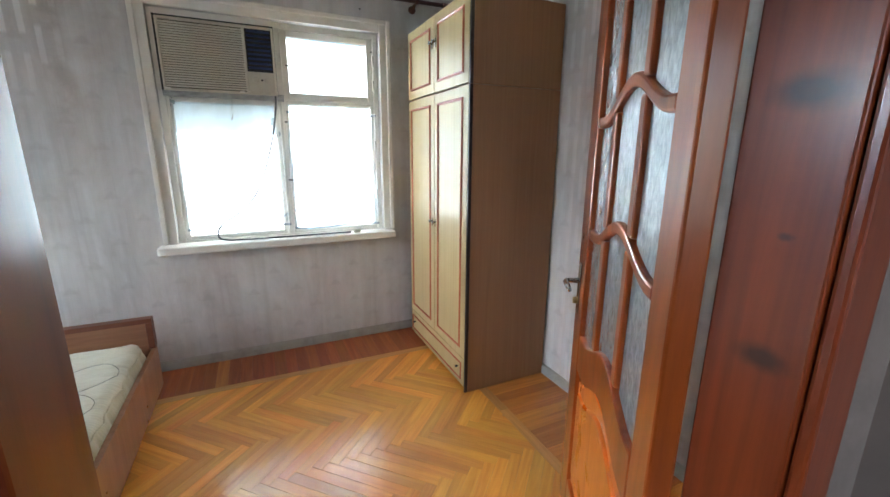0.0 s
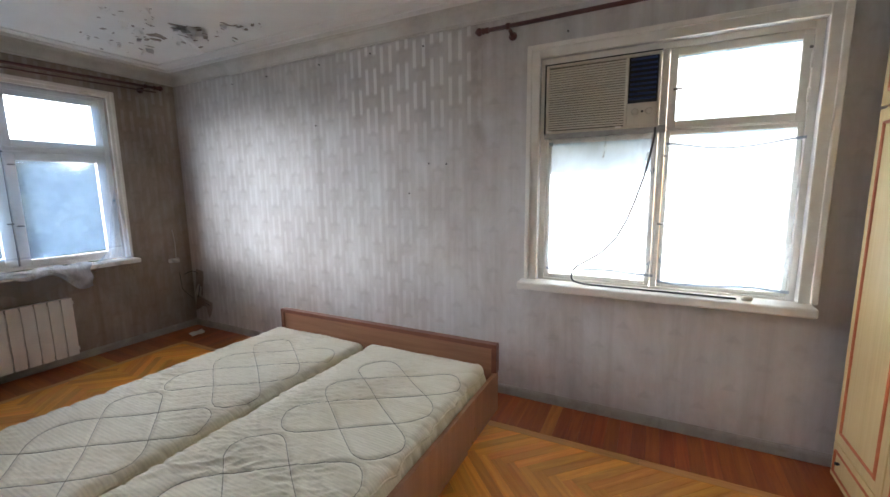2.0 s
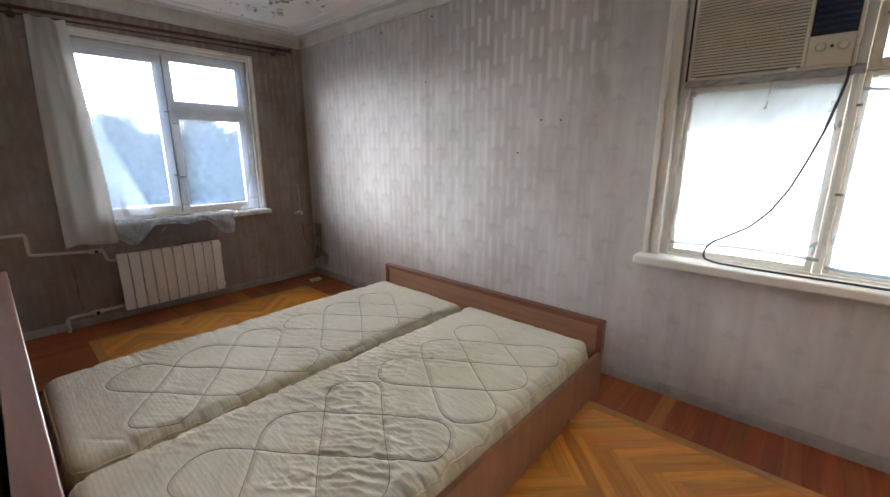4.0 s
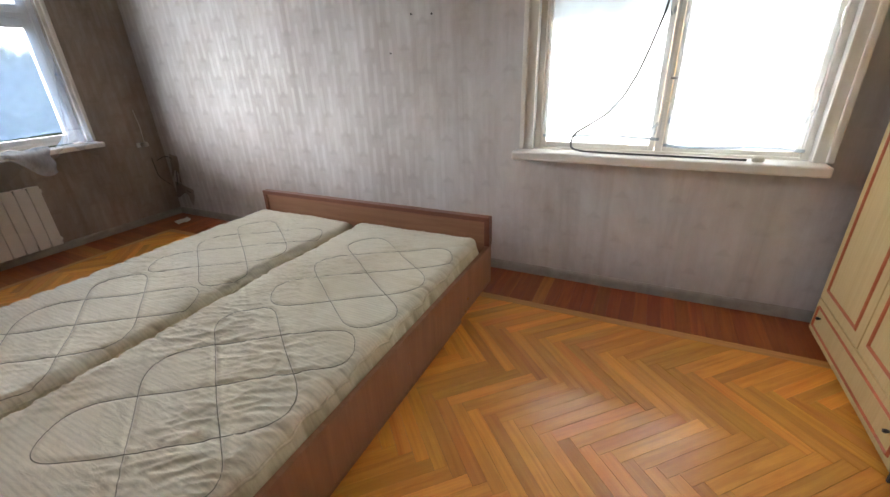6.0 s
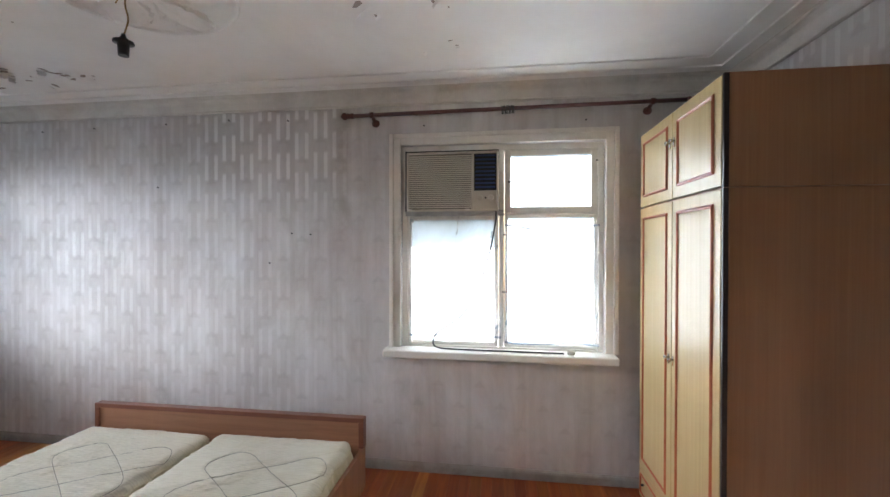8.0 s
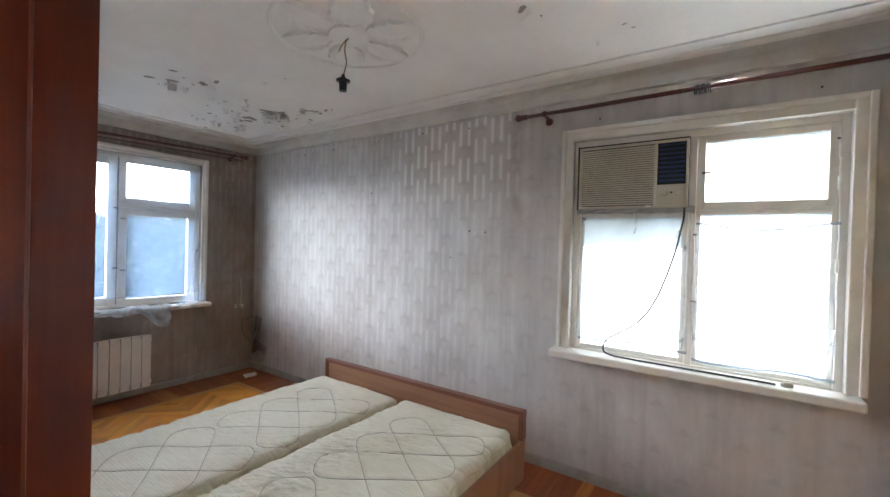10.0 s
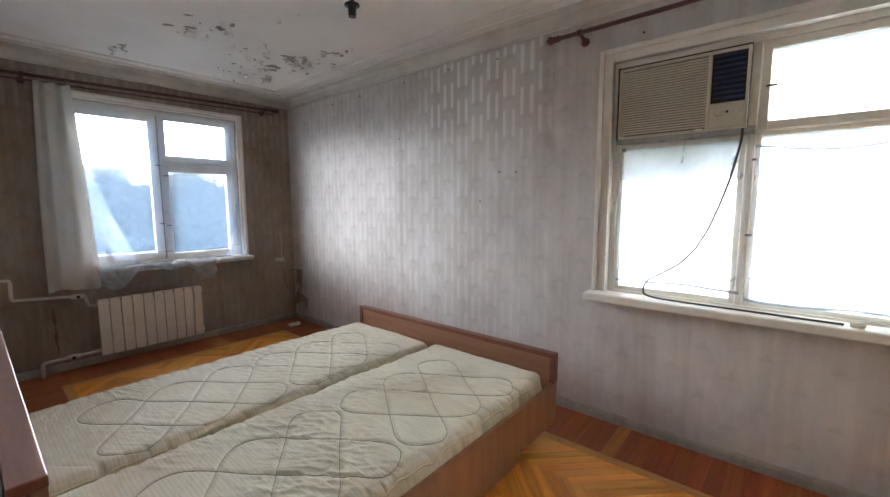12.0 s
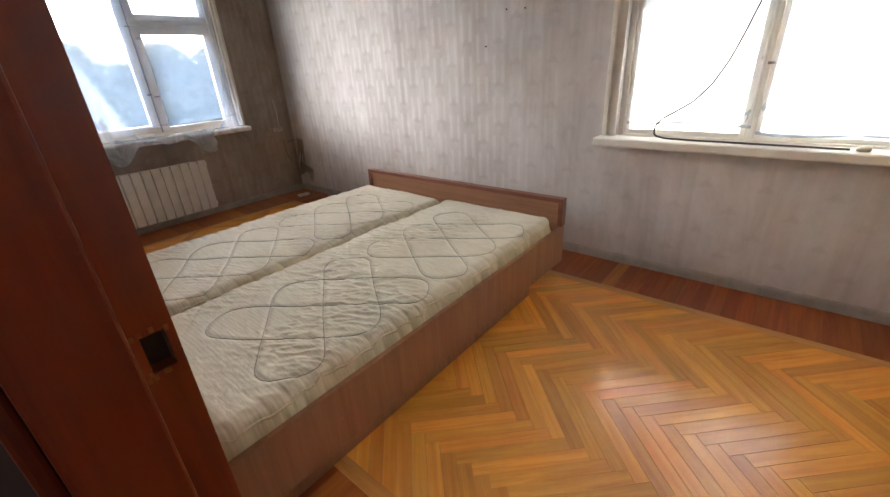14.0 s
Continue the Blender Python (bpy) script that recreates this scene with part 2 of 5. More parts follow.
def fabric_ticking(name):
    """Old cream ticking with narrow grey-green stripes along the length and yellow stains."""
    m = Nodes(name)
    ax = m.axes()
    thr = m.math("SINE", m.math("MULTIPLY", ax[1], 2 * math.pi / 0.014))
    gaps = m.ramp(m.noise(1.0, 3, 0.6, m.mapped((9, 60, 1))), (0.35, 0.25), (0.65, 1.0))
    stripe = m.math("MULTIPLY", m.math("MULTIPLY", m.ramp(m.math("ADD", m.math("MULTIPLY", thr, 0.5), 0.5), (0.45, 0.0), (0.85, 1.0)), gaps), 0.42)
    c = m.mix(m.noise(5.0, 4), (0.64, 0.590, 0.460), (0.77, 0.725, 0.590))
    c = m.mix(stripe, c, (0.46, 0.43, 0.345))
    slub = m.ramp(m.noise(1.0, 4, 0.65, m.mapped((7, 85, 5)), 0.5), (0.42, 0.0), (0.70, 1.0))
    c = m.mix(m.math("MULTIPLY", slub, 0.30), c, (0.50, 0.45, 0.33))
    stain = m.ramp(m.noise(2.3, 5, 0.65, None, 0.6), (0.46, 0.0), (0.72, 1.0))
    c = m.mix(m.math("MULTIPLY", stain, 0.42), c, (0.50, 0.41, 0.24))
    band = m.ramp(ax[2], (0.395, 1.0), (0.418, 0.0))
    c = m.mix(m.math("MULTIPLY", band, 0.55), c, (0.60, 0.50, 0.27))
    weave = m.noise(700, 2)
    n = m.bump(weave, 0.25, 0.0008)
    n = m.bump(m.noise(1.0, 4, 0.6, m.mapped((12, 40, 8), (0, 0, 0.6)), 0.5), 0.45, 0.006, n)
    return m.done(c, 0.85, 0.0, n, Sheen_Weight=0.15)


MAT_PAPER_X = wallpaper("wallpaper_x", 0, 0.56, (0.97, 0.97, 0.97), 0.62, True)
MAT_PAPER_Y = wallpaper("wallpaper_y", 1)
# tone paints the backlit west wall's shade into the paper; soil is its dirt
MAT_PAPER_W = wallpaper("wallpaper_dirty_shaded", 1, 0.92, (0.60, 0.53, 0.45), 0.14)
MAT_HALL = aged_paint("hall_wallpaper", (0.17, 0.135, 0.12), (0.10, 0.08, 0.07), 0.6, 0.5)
MAT_CEIL = aged_paint("ceiling_whitewash", (0.89, 0.875, 0.845), (0.64, 0.60, 0.55), 0.75, 0.30, 1.6)
MAT_CORNICE = aged_paint("cornice_whitewash", (0.72, 0.69, 0.64), (0.40, 0.36, 0.31), 0.7, 0.6, 3.0)
# bare plaster patches, and the painted shadows beside the paint flakes
MAT_PLASTER_SHADE = simple("bare_plaster_and_shade", (0.46, 0.40, 0.35), 0.9, 0, 0.2, 40, 0.5)
MAT_ENAMEL = aged_paint("white_window_enamel", (0.78, 0.75, 0.69), (0.55, 0.48, 0.39), 0.42, 0.5, 4.0)
MAT_BASE = aged_paint("baseboard_paint", (0.40, 0.375, 0.335), (0.20, 0.175, 0.15), 0.6, 0.75, 7.0)
MAT_RAD = aged_paint("radiator_enamel", (0.74, 0.72, 0.68), (0.55, 0.51, 0.46), 0.35, 0.3, 3.0, 0.05)
MAT_PIPE = aged_paint("pipe_paint", (0.66, 0.63, 0.58), (0.42, 0.36, 0.30), 0.5, 0.5, 12.0)
MAT_OAK = wood("oak_parquet", (0.72, 0.262, 0.026), (1.0, 0.50, 0.072), (2.2, 38, 38), 0.46, 0.17, coat=0.55)
MAT_OAK_J = wood("oak_parquet_joined", (0.72, 0.262, 0.026), (1.0, 0.50, 0.072), (2.2, 38, 38), 0.46, 0.17, island=True, coat=0.55)
MAT_BORDER = wood("red_border_parquet", (0.30, 0.070, 0.012), (0.50, 0.145, 0.024), (2.2, 38, 38), 0.45, 0.17, coat=0.35)
MAT_BORDER_J = wood("red_border_joined", (0.30, 0.070, 0.012), (0.50, 0.145, 0.024), (2.2, 38, 38), 0.45, 0.17, island=True, coat=0.35)
MAT_BORDER_PALE = wood("golden_border_parquet", (0.44, 0.150, 0.022), (0.70, 0.290, 0.050), (2.2, 38, 38), 0.40, 0.18, coat=0.6)
MAT_STRIP = wood("pale_parquet_strip", (0.52, 0.235, 0.050), (0.74, 0.38, 0.105), (3.0, 45, 45), 0.30, 0.1, coat=0.35)
MAT_SUBFLOOR = simple("subfloor", (0.12, 0.06, 0.025), 0.8)
MAT_BED = wood("bed_veneer", (0.255, 0.116, 0.060), (0.385, 0.190, 0.104), (30, 30, 1.6), 0.42, 0.0)
MAT_BED_X = wood("bed_veneer_long", (0.255, 0.116, 0.060), (0.385, 0.190, 0.104), (1.6, 30, 30), 0.42, 0.0)
MAT_BED_EDGE = wood("bed_red_edge", (0.14, 0.045, 0.025), (0.24, 0.085, 0.045), (3, 30, 30), 0.35, 0.0)
MAT_WARD_SIDE = wood("wardrobe_side_veneer", (0.29, 0.138, 0.060), (0.365, 0.185, 0.084), (60, 60, 1.2), 0.45, 0.0)
MAT_WARD_FRONT = wood("wardrobe_cream_veneer", (0.43, 0.305, 0.13), (0.53, 0.395, 0.195), (40, 40, 0.8), 0.42, 0.0, coat=0.12)
MAT_MOULD = wood("red_moulding", (0.34, 0.075, 0.028), (0.50, 0.145, 0.060), (8, 8, 8), 0.32, 0.0, coat=0.3)
MAT_DARK_EDGE = simple("dark_edge", (0.045, 0.028, 0.022), 0.45)
# one varnish in two colours: stiles darker as backlit, panel lighter as window-lit
MAT_DOOR = wood("door_varnish", (0.17, 0.028, 0.004), (0.41, 0.088, 0.011), (14, 14, 1.0), 0.30, 0.0, coat=0.8)
MAT_DOOR_PANEL_LIT = wood("door_panel_varnish_lit", (0.46, 0.095, 0.008), (0.78, 0.215, 0.022), (14, 14, 1.0), 0.28, 0.0, coat=0.9)
MAT_JAMB = wood("jamb_varnish", (0.12, 0.017, 0.005), (0.29, 0.054, 0.012), (18, 18, 0.9), 0.32, 0.0, coat=0.6)
MAT_JAMB_KNOTS = wood("knotty_jamb_varnish", (0.12, 0.017, 0.005), (0.29, 0.054, 0.012), (18, 18, 0.9), 0.32, 0.0, coat=0.6, knots=((1.50, 0.034), (1.108, 0.026), (1.30, 0.008), (0.42, 0.020)))
MAT_ROD = wood("rod_wood", (0.07, 0.022, 0.018), (0.15, 0.050, 0.040), (4, 30, 30), 0.35, 0.0)
MAT_TICKING = fabric_ticking("mattress_ticking")
MAT_STITCH = simple("stitch_thread", (0.26, 0.25, 0.20), 0.9)
MAT_AC = aged_paint("air_conditioner_plastic", (0.60, 0.55, 0.44), (0.45, 0.40, 0.31), 0.5, 0.4, 6.0, 0.05)
MAT_BLUE = simple("navy_louvre_plastic", (0.025, 0.055, 0.17), 0.35)
MAT_FOIL = aged_paint("grey_packing_tape", (0.42, 0.41, 0.40), (0.18, 0.17, 0.17), 0.35, 0.7, 12.0, 0.6)
MAT_RUBBER = simple("black_rubber", (0.02, 0.02, 0.022), 0.6)
MAT_BAKELITE = simple("black_bakelite", (0.015, 0.014, 0.014), 0.3)
MAT_CHROME = simple("worn_chrome", (0.62, 0.60, 0.56), 0.25, 1.0, 0.15, 60)
MAT_BRASS = simple("old_brass", (0.42, 0.31, 0.14), 0.35, 1.0, 0.2, 60)
MAT_LATCH = simple("dull_latch_metal", (0.20, 0.185, 0.165), 0.5, 0.5, 0.2, 60)
MAT_GLASS = clear_glass("window_glass")
MAT_GLASS_DUSTY = clear_glass("dusty_window_glass", 0.075)
MAT_RIPPLE = sheet("rippled_door_glass", (0.80, 0.90, 0.95), 0.50, 2.2, 0.12, 0.35, 0.85, 55.0)
MAT_FILM_W = sheet("milky_film", (0.70, 0.83, 0.93), 0.0, 0.25, 0.25, 0.10)
MAT_FILM_C = sheet("clear_plastic_film", (0.62, 0.76, 0.97), 0.91, 0.6, 0.2, 0.35, 0.26, 6.0)
MAT_FILM_V = sheet("thin_clouded_film", (0.80, 0.86, 0.90), 0.90, 0.6, 0.2, 0.30, 0.30, 7.0)
MAT_FILM_F = sheet("gathered_plastic_film", (0.80, 0.88, 0.98), 0.66, 0.8, 0.2, 0.30, 0.6, 14.0)
MAT_HEM = sheet("film_hem", (0.27, 0.29, 0.31), 0.0, 0.3)
MAT_FILM_H = sheet("hazy_plastic_film", (0.44, 0.67, 0.98), 0.875, 0.25, 0.3, 0.35, 0.03)
MAT_CURTAIN = sheet("white_curtain_cloth", (0.74, 0.73, 0.70), 0.0, 0.0, 0.25, 0.50)
MAT_WIRE = simple("grey_wire", (0.05, 0.05, 0.055), 0.5)
MAT_LEAF = simple("leaves", (0.055, 0.095, 0.030), 0.7, 0, 0.3, 1.2)
MAT_BARK = simple("bark", (0.12, 0.09, 0.07), 0.9, 0, 0.3, 12, 0.6)
MAT_GRASS = simple("grass_ground", (0.07, 0.10, 0.04), 0.9, 0, 0.3, 0.4)


# ---- mesh helpers ----
def box(bm, x0, x1, y0, y1, z0, z1):
    v = [bm.verts.new((x, y, z)) for z in (z0, z1) for y in (y0, y1) for x in (x0, x1)]
    for f in ((0, 2, 3, 1), (4, 5, 7, 6), (0, 1, 5, 4), (2, 6, 7, 3), (0, 4, 6, 2), (1, 3, 7, 5)):
        bm.faces.new([v[i] for i in f])
    return v


def boxes(*dims):
    bm = bmesh.new()
    for d in dims:
        box(bm, *d)
    return bm


def tube(bm, pts, r, seg=12, cap=True):
    """A round tube along points; r is one radius or one for each point."""
    pts = [Vector(p) for p in pts]
    rs = r if isinstance(r, (list, tuple)) else [r] * len(pts)
    rings, up = [], None
    for i, p in enumerate(pts):
        d = (pts[min(i + 1, len(pts) - 1)] - pts[max(i - 1, 0)]).normalized()
        if up is None or abs(up.dot(d)) > 0.99:
            up = Vector((0, 0, 1)) if abs(d.z) < 0.9 else Vector((1, 0, 0))
        a = d.cross(up).normalized()
        b = a.cross(d).normalized()
        up = b
        rings.append([bm.verts.new(p + rs[i] * (math.cos(t) * a + math.sin(t) * b)) for t in (2 * math.pi * k / seg for k in range(seg))])
    for q, s in zip(rings, rings[1:]):
        for k in range(seg):
            f = bm.faces.new((q[k], q[(k + 1) % seg], s[(k + 1) % seg], s[k]))
            f.smooth = True
    if cap:
        bm.faces.new(rings[0][::-1])
        bm.faces.new(rings[-1])
    return bm


def bend(points, r=0.03, n=5):
    """Points of a pipe with its corners rounded."""
    pts = [Vector(p) for p in points]
    out = [pts[0]]
    for a, b, c in zip(pts, pts[1:], pts[2:]):
        p, q = b + (a - b).normalized() * r, b + (c - b).normalized() * r
        for i in range(n + 1):
            t = i / n
            out.append((1 - t) ** 2 * p + 2 * t * (1 - t) * b + t * t * q)
    return out + [pts[-1]]


def loft(bm, profiles, closed=True, caps=True):
    rows = [[bm.verts.new(p) for p in prof] for prof in profiles]
    n = len(rows[0])
    for a, b in zip(rows, rows[1:]):
        for k in range(n if closed else n - 1):
            bm.faces.new((a[k], a[(k + 1) % n], b[(k + 1) % n], b[k]))
    if caps and closed:
        bm.faces.new(rows[0][::-1])
        bm.faces.new(rows[-1])
    return bm


def finish(ob, bm, material, bevel, smooth):
    bmesh.ops.recalc_face_normals(bm, faces=bm.faces)
    if smooth:
        for f in bm.faces:
            f.smooth = True
    bm.to_mesh(ob.data)
    bm.free()
    ob.data.materials.append(material)
    if bevel:
        mod = ob.modifiers.new("edge", "BEVEL")
        mod.width, mod.segments, mod.limit_method, mod.angle_limit = bevel, 2, "ANGLE", radians(35)
    return ob


def thing(name, base, label, category, group=""):
    ob = new(name)
    ob.empty_display_size = 0.05
    ob.location = base
    return tagged(ob, label, category, group)


def part(name, bm, material, parent, label="", bevel=0.0, smooth=False):
    """One mesh in world coordinates under a thing or a part."""
    ob = finish(new(name, bpy.data.meshes.new(name)), bm, material, bevel, smooth)
    ob.parent = parent
    ob.matrix_parent_inverse = Matrix.Translation(-parent.location) if parent.parent is None else Matrix()
    return tagged(ob, label)


def solo(name, bm, material, label, category, bevel=0.0, smooth=False, kind="", group=""):
    """A thing that is one mesh."""
    return tagged(finish(new(name, bpy.data.meshes.new(name)), bm, material, bevel, smooth), label, category, group, kind)


def setting(name, bm, material, label="", bevel=0.0, smooth=False):
    return solo(name, bm, material, label, "", bevel, smooth, "structure")


def frame_ring(bm, axis, at, depth, u0, u1, z0, z1, w, wb=None):
    """A rectangular frame of four bars in the plane axis = at .. at + depth."""
    wb = w if wb is None else wb
    for a, b, c, d in ((u0, u0 + w, z0, z1), (u1 - w, u1, z0, z1), (u0 + w, u1 - w, z1 - w, z1), (u0 + w, u1 - w, z0, z0 + wb)):
        if axis == "y":
            box(bm, a, b, at, at + depth, c, d)
        else:
            box(bm, at, at + depth, a, b, c, d)
    return bm


# ---- structure ----
WIN_X, WIN_Z = (-0.287, 1.042), (0.80, 2.200)      # opening in the north wall
WIN2_Y, WIN2_Z = (1.69, 3.10), (0.78, 2.256)       # opening in the west wall
DOOR_X, DOOR_Z = (0.01, 0.91), 2.07                 # opening in the south wall

setting("wall_north", boxes((W - 0.3, WIN_X[0], N, N + 0.25, -0.1, H + 0.1), (WIN_X[1], E + 0.3, N, N + 0.25, -0.1, H + 0.1),
        (*WIN_X, N, N + 0.25, -0.1, WIN_Z[0]), (*WIN_X, N, N + 0.25, WIN_Z[1], H + 0.1)), MAT_PAPER_X,
        "long wall with worn silver-striped grey wallpaper")
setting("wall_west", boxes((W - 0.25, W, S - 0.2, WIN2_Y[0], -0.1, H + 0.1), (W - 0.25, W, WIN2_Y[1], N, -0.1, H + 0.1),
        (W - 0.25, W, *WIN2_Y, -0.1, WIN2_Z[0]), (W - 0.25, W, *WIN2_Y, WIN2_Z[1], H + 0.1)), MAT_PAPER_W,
        "end wall with dirty grey wallpaper, coloured darker as it is backlit")
setting("wall_east", boxes((E, E + 0.15, S - 0.2, N, -0.1, H + 0.1)), MAT_PAPER_Y, "wall with grey striped wallpaper behind the wardrobe")
setting("wall_south", boxes((W, DOOR_X[0], S - 0.12, S, -0.1, H + 0.1), (DOOR_X[1], E, S - 0.12, S, -0.1, H + 0.1),
        (*DOOR_X, S - 0.12, S, DOOR_Z, H + 0.1)), MAT_PAPER_X, "wall with the doorway, grey wallpaper")
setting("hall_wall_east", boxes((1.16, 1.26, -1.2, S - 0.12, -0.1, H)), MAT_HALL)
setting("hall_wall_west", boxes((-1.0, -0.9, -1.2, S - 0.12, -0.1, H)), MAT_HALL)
# the opening in this unseen wall is added to hold the fill light
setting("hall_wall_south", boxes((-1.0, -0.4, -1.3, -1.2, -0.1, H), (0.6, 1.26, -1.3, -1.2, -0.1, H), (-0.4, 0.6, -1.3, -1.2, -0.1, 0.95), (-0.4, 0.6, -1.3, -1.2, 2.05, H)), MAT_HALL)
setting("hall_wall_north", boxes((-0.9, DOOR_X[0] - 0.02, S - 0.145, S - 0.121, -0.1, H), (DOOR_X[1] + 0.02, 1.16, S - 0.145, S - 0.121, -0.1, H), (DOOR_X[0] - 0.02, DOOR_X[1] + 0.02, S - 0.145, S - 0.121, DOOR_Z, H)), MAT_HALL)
setting("hall_ceiling", boxes((-1.0, 1.26, -1.3, S - 0.12, H, H + 0.1)), MAT_CEIL)
setting("hall_floor", boxes((-1.0, 1.26, -1.3, S - 0.12, -0.1, 0.0)), MAT_BORDER)


def ceiling():
    """Flat whitewash with two raised lines, a worn plaster rosette and curled paint flakes, in one mesh."""
    bm = boxes((W, E, S, N, H, H + 0.1))
    for d, w in ((0.262, 0.018), (0.142, 0.014)):
        a, b, c, e = W + d, E - d, S + d, N - d
        box(bm, a, b, e - w, e, H - 0.010, H - 0.0005)
        box(bm, a, b, c, c + w, H - 0.010, H - 0.0005)
        box(bm, a, a + w, c + w, e - w, H - 0.010, H - 0.0005)
        box(bm, b - w, b, c + w, e - w, H - 0.010, H - 0.0005)
    cx, cy, rr = -1.10, 2.46, 0.382
    ring = [[(cx + r * math.cos(t), cy + r * math.sin(t), z) for r, z in ((rr - 0.014, H - 0.001), (rr - 0.006, H - 0.013), (rr + 0.004, H - 0.013), (rr + 0.012, H - 0.001))]
            for t in (2 * math.pi * k / 64 for k in range(65))]
    loft(bm, ring, closed=False)
    hub = [[(cx + r * math.cos(t), cy + r * math.sin(t), z) for t in (2 * math.pi * k / 32 for k in range(32))]
           for r, z in ((0.105, H - 0.001), (0.10, H - 0.014), (0.075, H - 0.018), (0.03, H - 0.020))]
    loft(bm, hub)
    # six lobed acanthus petals in low relief
    for k in range(6):
        a0 = 2 * math.pi * k / 6 + 0.35
        rows = []
        for i in range(13):
            s = i / 12
            r = 0.11 + 0.255 * s
            half = (0.028 + 0.075 * math.sin(math.pi * min(1, s * 0.92)) ** 0.8) * (1 + 0.10 * math.cos(9 * math.pi * s))
            row = []
            for v, up in ((-1, 0.0), (-0.93, 0.022), (-0.80, 0.021), (-0.62, 0.010), (-0.25, 0.013), (0, 0.020), (0.25, 0.013), (0.62, 0.010), (0.80, 0.021), (0.93, 0.022), (1, 0.0)):
                ang = a0 + v * half / r
                z = H - 0.001 - up * (0.35 + 0.75 * math.sin(math.pi * (0.06 + 0.90 * s)))
                row.append((cx + r * math.cos(ang), cy + r * math.sin(ang), z))
            rows.append(row)
        loft(bm, rows, closed=False)
    rng = random.Random(5)

    def bare(x, y, size):
        n = 9
        ang = rng.uniform(0, 6.28)
        long = rng.uniform(1.0, 2.2)
        pts = []
        for q in range(n):
            t = 2 * math.pi * q / n
            r = size * rng.uniform(0.55, 1.1)
            u, v = r * long * math.cos(t), r * math.sin(t)
            pts.append(bm.verts.new((x + u * math.cos(ang) - v * math.sin(ang), y + u * math.sin(ang) + v * math.cos(ang), H - 0.0012)))
        f = bm.faces.new(pts)
        f.material_index = 1


    def flake(x, y, size):
        ang, curl = rng.uniform(0, 6.28), rng.uniform(0.25, 0.9)
        rows = []
        for i in range(4):
            s = i / 3
            half = size * (0.55 - 0.30 * s) * rng.uniform(0.7, 1.2)
            px, dz = size * s, size * curl * s * s
            rows.append([(x + px * math.cos(ang) - v * half * math.sin(ang), y + px * math.sin(ang) + v * half * math.cos(ang),
                          H - 0.002 - dz - 0.1 * abs(v) * dz) for v in (-1, 0, 1)])
        loft(bm, rows, closed=False)
        # a darker sliver along the flake's free edge, painted as its shadow
        ex, ey = x + 1.02 * size * math.cos(ang), y + 1.02 * size * math.sin(ang)
        shade_slit = [bm.verts.new((ex + a * size * math.cos(ang) - b * size * math.sin(ang), ey + a * size * math.sin(ang) + b * size * math.cos(ang), H - 0.0011))
                for a, b in ((0.0, -0.50), (0.16 * rng.uniform(0.5, 1.4), -0.2), (0.14 * rng.uniform(0.5, 1.4), 0.25), (0.0, 0.48), (-0.25, 0.34), (-0.22, -0.32))]
        bm.faces.new(shade_slit).material_index = 1

    for gx, gy, sx, sy, count, big in ((-2.56, 2.38, 0.13, 0.08, 6, 0.10), (-2.62, 2.20, 0.22, 0.08, 5, 0.05), (-3.42, 2.02, 0.08, 0.03, 5, 0.06), (-2.83, 2.75, 0.20, 0.09, 9, 0.07),
                                       (-2.92, 3.08, 0.24, 0.09, 15, 0.09), (-3.34, 2.94, 0.16, 0.10, 9, 0.05), (-2.62, 3.18, 0.14, 0.06, 7, 0.07), (-2.30, 3.19, 0.10, 0.04, 6, 0.07), (-2.10, 2.55, 0.30, 0.15, 3, 0.04)):
        for _ in range(count):
            flake(rng.gauss(gx, sx), min(rng.gauss(gy, sy), N - 0.14), rng.uniform(0.35 * big, big))
        for _ in range(count // 2):
            bare(rng.gauss(gx, sx * 0.7), min(rng.gauss(gy, sy * 0.7), N - 0.16), rng.uniform(0.10 * big, 0.5 * big))
    for x, y, s in ((-0.20, 2.76, 0.07), (-0.16, 2.80, 0.03), (0.12, 2.72, 0.035), (0.13, 2.78, 0.02), (0.13, 3.10, 0.03), (0.15, 3.15, 0.025), (-0.02, 3.17, 0.02)):
        flake(x, y, s)
    ob = setting("ceiling", bm, MAT_CEIL, "whitewashed ceiling with plaster rosette and peeling paint")
    ob.data.materials.append(MAT_PLASTER_SHADE)
    return ob


ceiling()


def run_profile(name, prof, material, label, inset_door=False):
    """A moulding of one profile, (out from the wall, z), run round the room's walls, mitred at the corners."""
    bm = bmesh.new()
    rows = []
    for sx, sy, x, y in ((1, 1, W, S), (-1, 1, E, S), (-1, -1, E, N), (1, -1, W, N), (1, 1, W, S)):
        rows.append([(x + sx * d, y + sy * d, z) for d, z in prof])
    loft(bm, rows, closed=True, caps=False)
    return setting(name, bm, material, label)


run_profile("cornice_trim", [(d, H - u) for d, u in ((0.001, 0.107), (0.013, 0.107), (0.018, 0.101), (0.018, 0.096), (0.012, 0.091), (0.014, 0.040), (0.019, 0.026), (0.032, 0.016),
                             (0.052, 0.011), (0.058, 0.005), (0.070, 0.0015), (0.001, 0.0015))], MAT_CORNICE, "cracked dirty whitewashed cornice")


